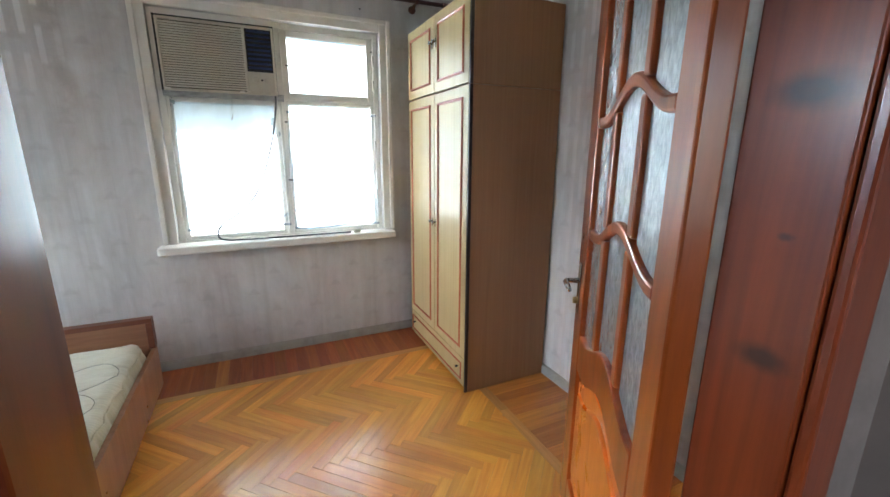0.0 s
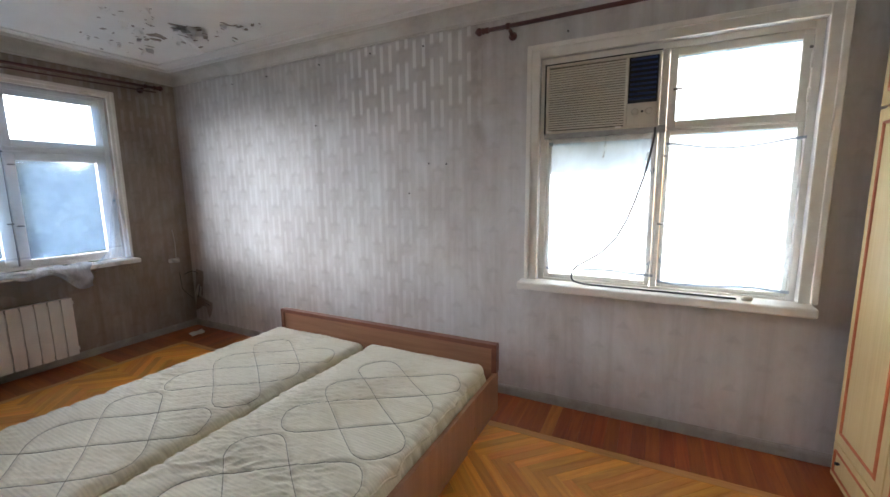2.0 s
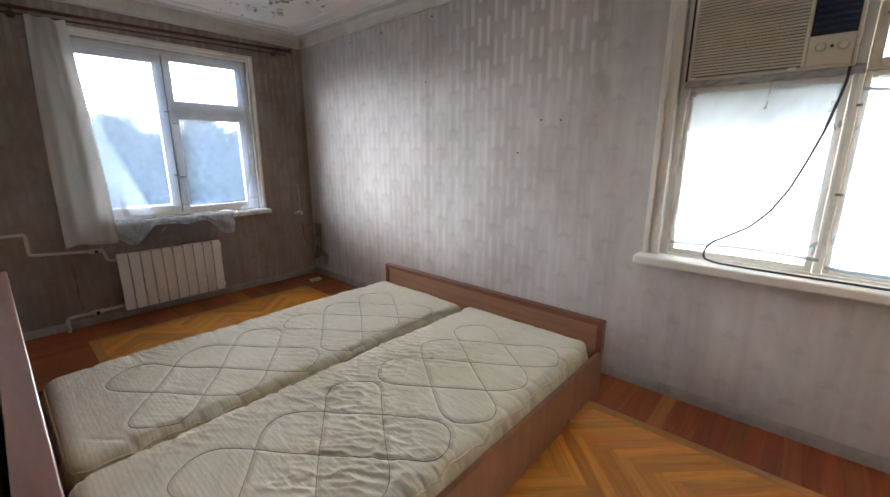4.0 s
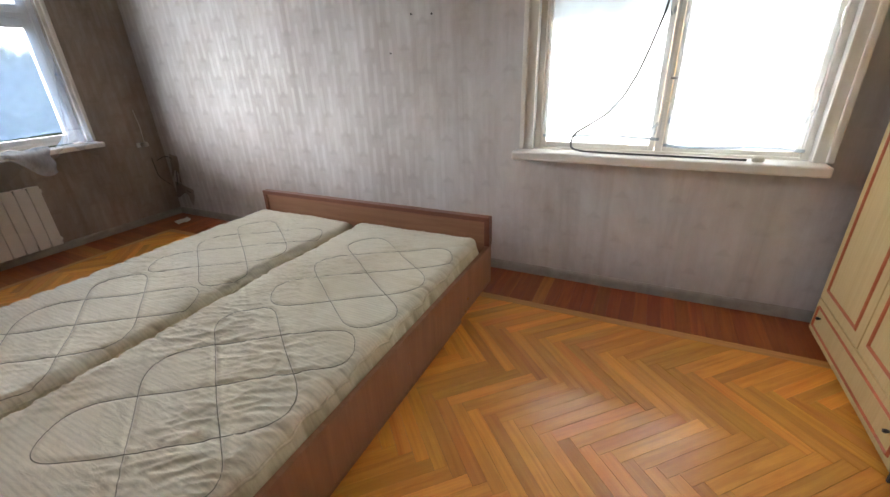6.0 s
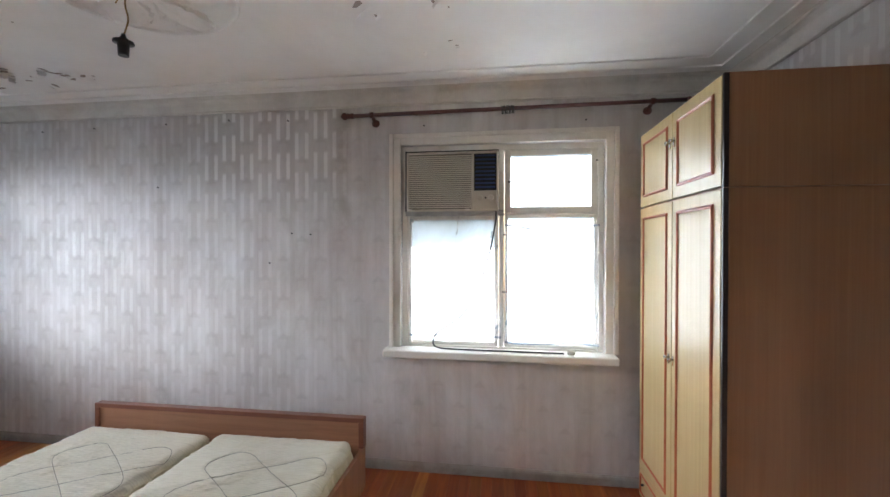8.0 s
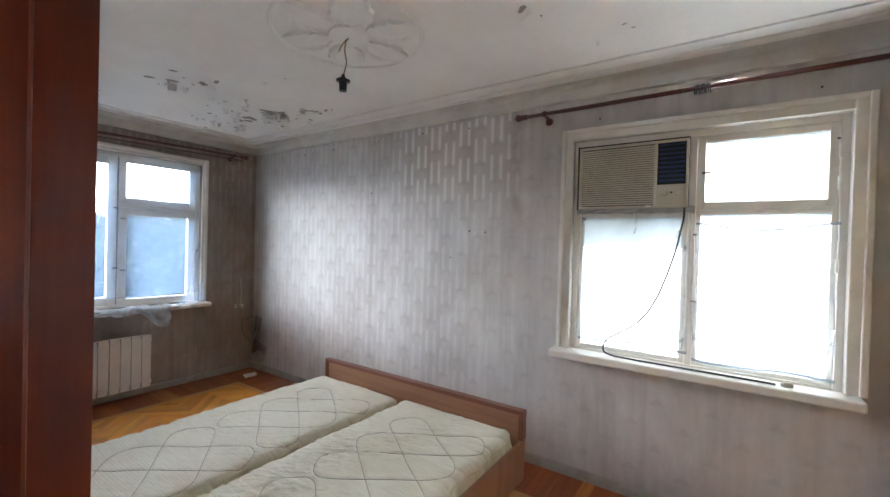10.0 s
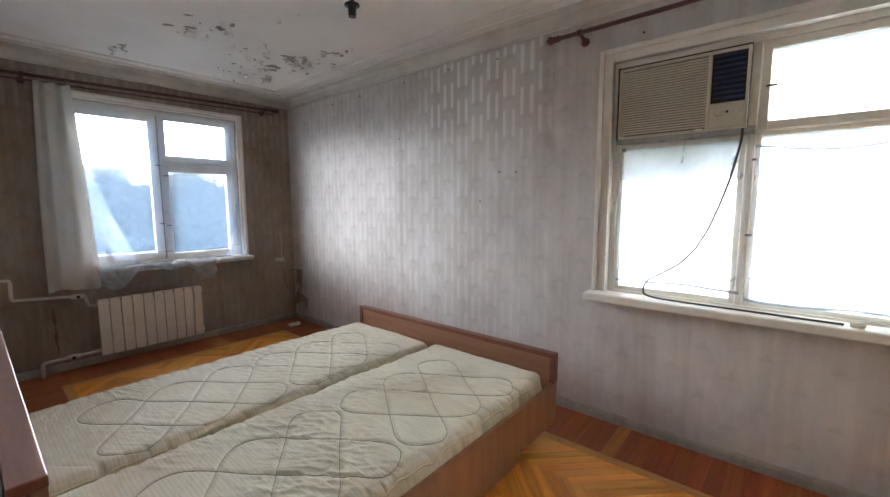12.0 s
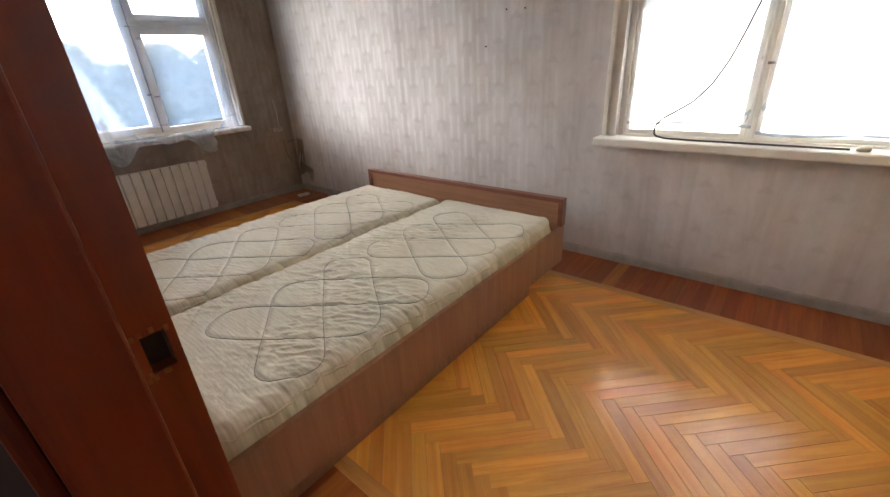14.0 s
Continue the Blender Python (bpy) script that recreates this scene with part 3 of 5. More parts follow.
def baseboards():
    prof = [(0.001, 0.0), (0.020, 0.0), (0.019, 0.044), (0.015, 0.056), (0.007, 0.063), (0.001, 0.064)]
    runs = (("baseboard", (W, N), (E, N), (0, -1)), ("baseboard", (W, S), (W, N), (1, 0)), ("baseboard", (E, S), (E, N), (-1, 0)),
            ("baseboard", (W, S), (DOOR_X[0] - 0.09, S), (0, 1)), ("baseboard", (DOOR_X[1] + 0.09, S), (E, S), (0, 1)))
    for name, a, b, n in runs:
        bm = bmesh.new()
        loft(bm, [[(x + n[0] * d, y + n[1] * d, z) for d, z in prof] for x, y in (a, b)])
        setting(name, bm, MAT_BASE, "low grey dusty baseboard", 0.002)


baseboards()


# ---- windows ----
def window_leaf(parent, axis, at, u0, u1, z0, z1, w, depth=0.045, wb=None, glass=None):
    """A sash with its pane; returns the sash."""
    bm = frame_ring(bmesh.new(), axis, at, depth, u0, u1, z0, z1, w, wb)
    sash = part("sash", bm, MAT_ENAMEL, parent, "cream painted wooden sash", 0.004)
    wb = w if wb is None else wb
    d = at + depth * 0.5
    lo, hi = (d - 0.002, d + 0.002)
    g = (u0 + w - 0.004, u1 - w + 0.004, lo, hi) if axis == "y" else (lo, hi, u0 + w - 0.004, u1 - w + 0.004)
    pane = part("pane", boxes((*g, z0 + wb - 0.004, z1 - w + 0.004)), glass or MAT_GLASS, sash, "clear dusty window pane")
    pane.visible_shadow = False
    return sash


def casing(parent, axis, at, out, u0, u1, z0, z1, w):
    """Three boards round the opening with a stepped edge: flat band and raised outer bead."""
    sign = 1 if out > 0 else -1

    def slab(a, b, c, d, t):
        lo, hi = sorted((at, at + sign * t))
        return (a, b, lo, hi, c, d) if axis == "y" else (lo, hi, a, b, c, d)

    for a, b, c, d in ((u0 - w, u0, z0, z1 + w), (u1, u1 + w, z0, z1 + w), (u0, u1, z1, z1 + w)):
        part("casing_board", boxes(slab(a, b, c, d, 0.018)), MAT_ENAMEL, parent, "", 0.004)
    t = 0.030
    for a, b, c, d in ((u0 - w - 0.012, u0 - w + 0.018, z0, z1 + w + 0.012), (u1 + w - 0.018, u1 + w + 0.012, z0, z1 + w + 0.012),
                       (u0 - w + 0.018, u1 + w - 0.018, z1 + w - 0.018, z1 + w + 0.012)):
        part("casing_bead", boxes(slab(a, b, c, d, t)), MAT_ENAMEL, parent, "", 0.006)


def hook(parent, p, axis, length=0.045):
    bm = bmesh.new()
    q = (p[0] + length, p[1], p[2]) if axis == "x" else (p[0], p[1] + length, p[2])
    tube(bm, [p, q], 0.006, 8)
    part("window_latch", bm, MAT_LATCH, parent, "small metal window latch")


def north_window():
    w = thing("window_1", (0.4, N, 0.84), "white painted wooden window with milky film over bright panes", "window")
    tagged(w, kind="structure")
    x0, x1 = WIN_X
    y = N + 0.035
    part("window_frame", boxes((x0, x0 + 0.035, y, y + 0.09, 0.84, WIN_Z[1]), (x1 - 0.035, x1, y, y + 0.09, 0.84, WIN_Z[1]),
                               (x0 + 0.035, x1 - 0.035, y, y + 0.09, WIN_Z[1] - 0.035, WIN_Z[1]), (x0 + 0.035, x1 - 0.035, y, y + 0.09, 0.84, 0.850),
                               (0.370, 0.405, y, y + 0.09, 0.850, WIN_Z[1] - 0.035), (0.405, x1 - 0.035, y, y + 0.09, 1.737, 1.744),
                               (x0 + 0.035, 0.370, y, y + 0.09, 1.728, 1.752)), MAT_ENAMEL, w, "", 0.004)
    window_leaf(w, "y", y + 0.008, 0.407, x1 - 0.037, 1.745, WIN_Z[1] - 0.037, 0.040)
    window_leaf(w, "y", y + 0.008, 0.407, x1 - 0.037, 0.851, 1.736, 0.024)
    window_leaf(w, "y", y + 0.008, x0 + 0.037, 0.368, 0.851, 1.727, 0.028)
    casing(w, "y", N, -1, x0, x1, 0.84, WIN_Z[1], 0.066)
    sill = boxes((-0.390, 1.104, 3.592, N + 0.035, 0.788, 0.838))
    part("window_sill", sill, MAT_ENAMEL, w, "thick white painted window sill", 0.010)
    part("outer_sill", boxes((x0, x1, N + 0.125, N + 0.30, 0.79, 0.83)), MAT_ENAMEL, w, "", 0.004)
    for z in (1.95, 2.08):
        hook(w, (0.430, y - 0.004, z) if z < 2 else (0.990, y - 0.004, z), "x", 0.045 if z < 2 else 0.012)
    hook(w, (0.392, y - 0.004, 1.22), "x", 0.03)
    hook(w, (0.398, y - 0.004, 1.60), "x", 0.02)
    for z in (2.02, 1.86, 1.45, 1.10):
        bm = bmesh.new()
        tube(bm, [(x1 - 0.037, y - 0.003, z - 0.035), (x1 - 0.037, y - 0.003, z + 0.035)], 0.007, 8)
        part("hinge", bm, MAT_ENAMEL, w)


def film(name, axis, at, u0, u1, z0, z1, material, label, seed, sag=0.0, ripple=0.006, nu=40, nz=50, category="plastic sheet", hems=True):
    rng = random.Random(seed)
    ph = [rng.uniform(0, 6.28) for _ in range(6)]
    bm = bmesh.new()
    rows = []
    for j in range(nz + 1):
        t = j / nz
        row = []
        for i in range(nu + 1):
            s = i / nu
            u = u0 + (u1 - u0) * s
            top = z1 - sag * math.sin(math.pi * s) ** 1.5
            bot = z0 + 0.006 * math.sin(7 * s + ph[0])
            z = bot + (top - bot) * t
            d = at + ripple * (math.sin(17 * s + 2.0 * t + ph[1]) * 0.5 + math.sin(31 * s - 3 * t + ph[2]) * 0.3 + math.sin(6 * t + 4 * s + ph[3]) * 0.5)
            row.append((u, d, z) if axis == "y" else (d, u, z))
        rows.append(row)
    loft(bm, rows, closed=False)
    mid = nu // 2
    t = thing(name, rows[0][mid], label, category)
    part("sheet", bm, material, t, smooth=True)
    # folded hems along the foot and the head
    for row, h in ((rows[0], 0.016), (rows[-1], -0.014)):
        hem = bmesh.new()
        out = Vector((0, -0.003, 0)) if axis == "y" else Vector((0.003, 0, 0))
        loft(hem, [[tuple(Vector(p) + out) for p in row], [tuple(Vector(p) + out * 1.3 + Vector((0, 0, h))) for p in row]], closed=False)
        part("hem", hem, MAT_HEM if hems else material, t, "folded grey hem", smooth=True)
    return t


north_window()
# the three milky films are an added layer that scatters the sun
film("plastic_film", "y", N + 0.058, -0.224, 0.342, 0.877, 1.701, MAT_FILM_W, "milky backing film added over the pane below the air conditioner", 3, ripple=0.002, hems=False)
film("plastic_film", "y", N + 0.058, 0.429, 0.983, 0.873, 1.714, MAT_FILM_W, "milky backing film added over the tall window pane", 8, ripple=0.002, hems=False)
film("plastic_film", "y", N + 0.058, 0.445, 0.967, 1.783, 2.125, MAT_FILM_W, "milky backing film added over the small upper pane", 11, ripple=0.002, hems=False)
film("plastic_film", "y", N + 0.022, -0.232, 0.386, 0.915, 1.742, MAT_FILM_V, "thin clouded film hung under the air conditioner with a grey hem", 5)
film("plastic_film", "y", N + 0.014, 0.410, 1.012, 0.880, 1.668, MAT_FILM_V, "thin clouded film hung sagging over the tall window pane", 9, sag=0.035, ripple=0.010)


def air_conditioner():
    a = thing("air_conditioner", (0.08, 3.69, 1.757), "old beige window air conditioner set in the upper window", "air conditioner")
    x0, x1, z0, z1, f = -0.247, 0.368, 1.755, 2.150, 3.684
    part("body", boxes((x0, x1, f + 0.022, 4.30, z0, z1)), MAT_AC, a, "", 0.004)
    bm = frame_ring(bmesh.new(), "y", f, 0.024, x0, x1, z0, z1, 0.014)
    box(bm, 0.190, 0.206, f, f + 0.024, z0 + 0.014, z1 - 0.014)
    box(bm, 0.206, x1 - 0.014, f + 0.002, f + 0.024, z0 + 0.014, 1.890)
    part("front_frame", bm, MAT_AC, a, "yellowed plastic front frame", 0.004)
    n = 26
    for k in range(n):
        z = z0 + 0.020 + (z1 - z0 - 0.040) * (k + 0.5) / n
        part("grille_slat", boxes((x0 + 0.014, 0.190, f + 0.004, f + 0.016, z - 0.0042, z + 0.0038)), MAT_AC, a)
    # the dark back sheet puts the shade between the slats into its colour
    part("grille_back", boxes((x0 + 0.014, 0.190, f + 0.018, f + 0.0215, z0 + 0.014, z1 - 0.014)), simple("grille_shadow_plastic", (0.16, 0.14, 0.10), 0.7), a)
    part("outlet_box", boxes((0.206, x1 - 0.014, f + 0.018, f + 0.0215, 1.890, z1 - 0.014)), MAT_RUBBER, a, "dark air outlet")
    for k in range(9):
        z = 1.915 + 0.026 * k
        bm = bmesh.new()
        loft(bm, [[(x, f + 0.004, z - 0.006), (x, f + 0.016, z + 0.006), (x, f + 0.017, z + 0.004), (x, f + 0.005, z - 0.008)] for x in (0.216, x1 - 0.022)])
        part("louvre", bm, MAT_BLUE, a, "navy blue louvre")
    for x in (0.247, 0.318):
        bm = bmesh.new()
        tube(bm, [(x, f + 0.003, 1.842), (x, f - 0.006, 1.842), (x, f - 0.012, 1.842)], [0.019, 0.018, 0.014], 20)
        box(bm, x - 0.004, x + 0.004, f - 0.017, f - 0.010, 1.827, 1.857)
        part("knob", bm, MAT_AC, a, "beige control knob", 0.001)
    bm = bmesh.new()
    tube(bm, [(0.283, f + 0.003, 1.842), (0.283, f - 0.002, 1.842)], 0.006, 12)
    part("indicator", bm, MAT_RUBBER, a)
    for x in (-0.228, 0.160):
        part("badge", boxes((x - 0.012, x + 0.018, f - 0.001, f + 0.003, z0 + 0.006, z0 + 0.016)), MAT_ENAMEL, a)
    # black strips paint the gap's shade round the unit; boards close the rest
    g = 0.010
    part("packing_strip", boxes((x0 - g, x0 - 0.0005, f + 0.003, f + 0.05, z0, z1 + g), (x1 + 0.0005, x1 + 0.002, f + 0.012, f + 0.05, z0, z1 + g), (x0, x1, f + 0.012, f + 0.05, z1 + 0.0005, z1 + g),
                                (WIN_X[0] + 0.036, 0.369, f + 0.022, f + 0.05, 1.729, z0)), MAT_RUBBER, a, "black strips for the dark gap round the unit")
    part("filler_board", boxes((WIN_X[0] + 0.001, x0 - g, f + 0.035, f + 0.05, z0, WIN_Z[1] - 0.001), (x0 - g, x1 + 0.001, f + 0.035, f + 0.05, z1 + g, WIN_Z[1] - 0.001)), MAT_ENAMEL, a, "cream filler board")
    bm = bmesh.new()
    rows = []
    for j in range(6):
        rows.append([(x0 - 0.01 + 0.66 * i / 40, f + 0.012 - 0.006 * math.sin(i * 1.9 + j) - 0.005 * math.sin(i * 0.7 + 2 * j), 1.764 - 0.040 * j / 5 + 0.003 * math.sin(i * 0.9)) for i in range(41)])
    loft(bm, rows, closed=False)
    part("packing_tape", bm, MAT_FOIL, a, "crumpled grey tape under the unit", smooth=True)
    cord = [(x - 0.02, y, z) for x, y, z in [(0.372, 3.70, 1.757), (0.372, 3.694, 1.70), (0.358, 3.690, 1.62), (0.335, 3.688, 1.50), (0.295, 3.688, 1.36), (0.255, 3.688, 1.24), (0.20, 3.688, 1.13),
            (0.13, 3.688, 1.045), (0.05, 3.688, 0.99), (-0.02, 3.686, 0.945), (-0.045, 3.680, 0.90), (-0.04, 3.670, 0.858), (0.02, 3.660, 0.846),
            (0.16, 3.652, 0.845), (0.40, 3.648, 0.845), (0.60, 3.645, 0.845), (0.80, 3.640, 0.845)]]
    bm = bmesh.new()
    tube(bm, bend(cord, 0.02, 3), 0.0056, 8)
    part("power_cord", bm, MAT_WIRE, a, "thin grey power cord", smooth=True)
    bm = bmesh.new()
    tube(bm, [(0.80, 3.640, 0.848), (0.815, 3.640, 0.850), (0.845, 3.640, 0.852), (0.85, 3.640, 0.852)], [0.008, 0.014, 0.014, 0.008], 12)
    part("plug", bm, MAT_AC, a)


air_conditioner()


def west_window():
    w = thing("window_2", (W, 2.4, 0.84), "white painted casement window with trees behind it", "window")
    tagged(w, kind="structure")
    y0, y1 = WIN2_Y
    z0, z1 = 0.835, WIN2_Z[1]
    x = W - 0.125
    part("window_frame", boxes((x, x + 0.09, y0, y0 + 0.04, z0, z1), (x, x + 0.09, y1 - 0.04, y1, z0, z1), (x, x + 0.09, y0 + 0.04, y1 - 0.04, z1 - 0.04, z1),
                               (x, x + 0.09, y0 + 0.04, y1 - 0.04, z0, z0 + 0.03), (x, x + 0.09, 2.405, y1 - 0.04, 1.757, 1.790)), MAT_ENAMEL, w, "", 0.004)
    window_leaf(w, "x", x + 0.04, y0 + 0.042, 2.394, z0 + 0.032, z1 - 0.042, 0.072, glass=MAT_GLASS_DUSTY)
    window_leaf(w, "x", x + 0.04, 2.404, y1 - 0.042, z0 + 0.022, 1.755, 0.066, wb=0.05, glass=MAT_GLASS_DUSTY)
    window_leaf(w, "x", x + 0.04, 2.404, y1 - 0.042, 1.792, z1 - 0.022, 0.058, glass=MAT_GLASS_DUSTY)
    # solid dark strip, coloured as the shade between the meeting sashes
    part("mullion_gap", boxes((x + 0.03, x + 0.06, 2.394, 2.404, z0 + 0.03, z1 - 0.04)), MAT_DARK_EDGE, w)
    casing(w, "x", W, 1, y0, y1, z0, z1, 0.045)
    part("window_sill", boxes((W - 0.04, W + 0.125, y0 - 0.07, y1 + 0.07, 0.785, 0.825)), MAT_ENAMEL, w, "thick white painted window sill", 0.010)
    for y, z in ((2.42, 1.655), (2.365, 1.75), (2.365, 1.20), (2.42, 1.18)):
        hook(w, (x + 0.09, y, z), "y", 0.04)


west_window()


# ---- bed ----
def bed():
    b = thing("double_bed", (-1.235, 2.2, 0.0), "low brown veneer double bed with a tall headboard at the wall", "bed")
    x0, x1 = -2.128, -0.389
    # tall end board by the door wall
    part("headboard", boxes((x0, x1 - 0.024, 1.152, 1.198, 0.03, 0.900)), MAT_BED_X, b, "", 0.002)
    part("headboard_cap", boxes((x0, x1, 1.150, 1.202, 0.900, 0.923)), MAT_BED_EDGE, b, "red-brown top edge", 0.003)
    part("headboard_end", boxes((x1 - 0.024, x1, 1.150, 1.172, 0.03, 0.900)), MAT_BED, b, "", 0.002)
    part("headboard_end", boxes((x1 - 0.024, x1, 1.178, 1.200, 0.03, 0.900)), MAT_BED, b, "", 0.002)
    part("headboard_groove", boxes((x1 - 0.024, x1 - 0.004, 1.172, 1.178, 0.03, 0.900)), MAT_BED_EDGE, b)
    # low end board by the window
    part("footboard", boxes((x0 + 0.03, x1 - 0.03, 3.228, 3.258, 0.12, 0.515)), MAT_BED_X, b, "", 0.002)
    part("footboard_cap", boxes((x0, x1, 3.218, 3.268, 0.515, 0.541)), MAT_BED_EDGE, b, "red-brown top edge", 0.003)
    for a in (x0, x1 - 0.03):
        part("footboard_post", boxes((a, a + 0.03, 3.218, 3.268, 0.37, 0.515)), MAT_BED_EDGE, b, "", 0.003)
    for a, s in ((x1 - 0.022, 1), (x0, -1)):
        part("side_panel", boxes((a, a + 0.022, 1.202, 3.255, 0.135, 0.368)), MAT_BED, b, "brown wood-grain side panel", 0.002)
        inner = (a - 0.068, a - 0.046) if s > 0 else (a + 0.068, a + 0.090)
        part("plinth", boxes((*inner, 1.24, 2.965, 0.0, 0.16)), MAT_BED, b, "recessed plinth board", 0.002)
    part("plinth_end", boxes((x0 + 0.09, x1 - 0.09, 2.94, 2.965, 0.0, 0.16)), MAT_BED, b, "", 0.002)
    part("bed_base", boxes((x0 + 0.023, x1 - 0.023, 1.20, 3.215, 0.19, 0.225)), MAT_BED_X, b)
    for y, z in ((2.87, 0.150), (2.90, 0.210), (2.30, 0.245), (1.55, 0.25)):
        bm = bmesh.new()
        tube(bm, [(x1 - 0.001, y, z), (x1 + 0.003, y, z)], 0.007 if y > 2.8 else 0.004, 10)
        part("screw", bm, MAT_CHROME, b)


bed()


QUILT_TURN = radians(35.4)


def knot(cx, cy):
    """One quilted knot: a single seam that runs three times each way on the slant, with round ends at its four corners."""
    c, sn, gap, reach = math.cos(QUILT_TURN), math.sin(QUILT_TURN), 0.270, 0.340
    side = gap / sn * c

    def on(k, way, u):
        return cx + way * c * u, cy + gap * k + sn * u

    a = 0.5 * gap * sn
    pts = [(cx - side, cy), on(1, 1, reach - a), on(0, 1, reach + a), on(0, 1, -reach - a), on(-1, 1, -reach + a), (cx + side, cy),
           on(1, -1, reach - a), on(0, -1, reach + a), on(0, -1, -reach - a), on(-1, -1, -reach + a)]
    out = []
    n = len(pts)
    for i in range(n):
        p, v, q = (Vector(pts[(i + k) % n]) for k in (-1, 0, 1))
        r = 0.108 if i % 5 else 0.150
        e, f = (p - v).normalized(), (q - v).normalized()
        ang = e.angle(f)
        cut = min(r / math.tan(ang / 2), 0.48 * min((p - v).length, (q - v).length))
        s0, s1 = v + e * cut, v + f * cut
        for k in range(11):
            t = k / 10
            out.append(s0 * (1 - t) ** 2 + v * 2 * t * (1 - t) + s1 * t * t)
    dense = []
    for p, q in zip(out, out[1:] + out[:1]):
        m = max(1, round((q - p).length / 0.010))
        dense += [p + (q - p) * (k / m) for k in range(m)]
    return [(p.x + 0.004 * math.sin(9 * p.y), p.y + 0.004 * math.sin(11 * p.x)) for p in dense]


def mattress(x0, x1, y0, y1, z0, z1, seed, pulled):
    cx, cy = (x0 + x1) / 2, (y0 + y1) / 2
    top = z1
    seams = [knot(cx + 0.075, vy) for vy in (1.790, 2.595)]
    tree_of = kdtree.KDTree(sum(len(k) for k in seams))
    for n, (x, y) in enumerate(p for k in seams for p in k):
        tree_of.insert((x, y, 0), n)
    tree_of.balance()
    nx, ny, nr = 130, 330, 7
    r = 0.045

    def height(x, y):
        edge = min(x - x0, x1 - x, y - y0, y1 - y)
        z = top
        d = tree_of.find((x, y, 0))[2]
        z -= 0.0040 * math.exp(-(d / 0.008) ** 2)
        puff = noise.noise(Vector((x * 5.0, y * 5.0, seed))) * 0.006 + noise.noise(Vector((x * 2.0, y * 1.4, seed + 4))) * 0.010
        wr = noise.noise(Vector((x * 7 + 5 * y, y * 24 - 15 * x, seed + 9)))
        w2 = noise.noise(Vector((x * 15 + 9 * y, y * 46 - 26 * x, seed + 5)))
        w3 = noise.noise(Vector((x * 24 - 8 * y, y * 12 + 14 * x, seed + 1)))
        patch = min(1.0, max(0.0, 1.6 * noise.noise(Vector((x * 2.6, y * 1.9, seed + 2))) + 0.62))
        calm = min(1.0, max(0.15, (y - 1.34) / 0.20))
        z += puff + pulled * (0.0062 * (1 - abs(wr)) ** 4 + 0.0026 * (1 - abs(w2)) ** 3 + 0.0024 * (1 - abs(w3)) ** 4) * patch * calm
        # the cover is gathered along the long edges: short creases that run in from the rim
        long_edge = min(x - x0, x1 - x)
        gather = abs(math.sin(y * 33 + 4.0 * noise.noise(Vector((y * 4, seed, 0.3))) + 6 * long_edge))
        z -= 0.016 * math.exp(-long_edge / 0.045) * (1 - gather) ** 3 * (0.5 + abs(noise.noise(Vector((y * 9, seed, 1.7)))))
        far_cut = 0.5 + 0.5 * math.sin(y * 9.0 + seed)
        z -= 0.007 * math.exp(-long_edge / 0.12) * far_cut * (1 - abs(math.sin(y * 12 + 9 * long_edge + seed))) ** 8
        # the rim is rolled over
        q = max(0.0, 1 - edge / 0.055)
        return z - 0.034 * (1 - math.sqrt(max(0.0, 1 - q * q)))

    bm = bmesh.new()
    rows = []
    for j in range(ny + 1):
        y = y0 + (y1 - y0) * j / ny
        wob = 0.006 * math.sin(y * 23 + seed) + 0.004 * math.sin(y * 51)
        row = []
        for i in range(nx + 1):
            x = x0 + (x1 - x0) * i / nx
            # the corners are rounded in plan
            hx, hy, rc = (x1 - x0) / 2, (y1 - y0) / 2, 0.06
            qx, qy = abs(x - cx) - hx + rc, abs(y - cy) - hy + rc
            px, py = x, y
            if qx > 0 and qy > 0:
                f = max(qx, qy) / math.hypot(qx, qy)
                px, py = cx + math.copysign(hx - rc + qx * f, x - cx), cy + math.copysign(hy - rc + qy * f, y - cy)
            row.append((px, py, height(x, y)))
        row[0] = (row[0][0] - wob, row[0][1], row[0][2])
        row[-1] = (row[-1][0] + wob, row[-1][1], row[-1][2])
        rows.append(row)
    grid = [[bm.verts.new(p) for p in row] for row in rows]
    for a, b in zip(grid, grid[1:]):
        for i in range(nx):
            bm.faces.new((a[i], a[i + 1], b[i + 1], b[i]))
    # rounded sides that bulge between the tufts
    rim = [grid[0][i] for i in range(nx + 1)] + [grid[j][nx] for j in range(1, ny + 1)] + [grid[ny][i] for i in range(nx - 1, -1, -1)] + [grid[j][0] for j in range(ny - 1, 0, -1)]
    prev = rim
    for k in range(1, nr + 1):
        t = k / nr
        cur = []
        for n, v in enumerate(rim):
            p = v.co
            run = n * 0.0060
            out = Vector((0.0, 0.0))
            if p.x <= x0 + 0.03:
                out.x -= 1
            if p.x >= x1 - 0.03:
                out.x += 1
            if p.y <= y0 + 0.02:
                out.y -= 1
            if p.y >= y1 - 0.02:
                out.y += 1
            if out.length:
                out.normalize()
            bulge = 0.026 * math.sin(math.pi * min(1, t * 1.02)) * (0.25 + 0.75 * abs(math.sin(run * 33 + 2.5 * noise.noise(Vector((run * 4, seed, 0))))) ** 0.6)
            cur.append(bm.verts.new((p.x + out.x * bulge, p.y + out.y * bulge, p.z + (z0 - p.z) * t)))
        for n in range(len(rim)):
            m = (n + 1) % len(rim)
            bm.faces.new((prev[n], cur[n], cur[m], prev[m]))
        prev = cur
    bm.faces.new(prev)
    th = thing("mattress", (cx, cy, z0), "worn cream ticking mattress with quilted loops, stained", "mattress", "mattresses on the double bed")
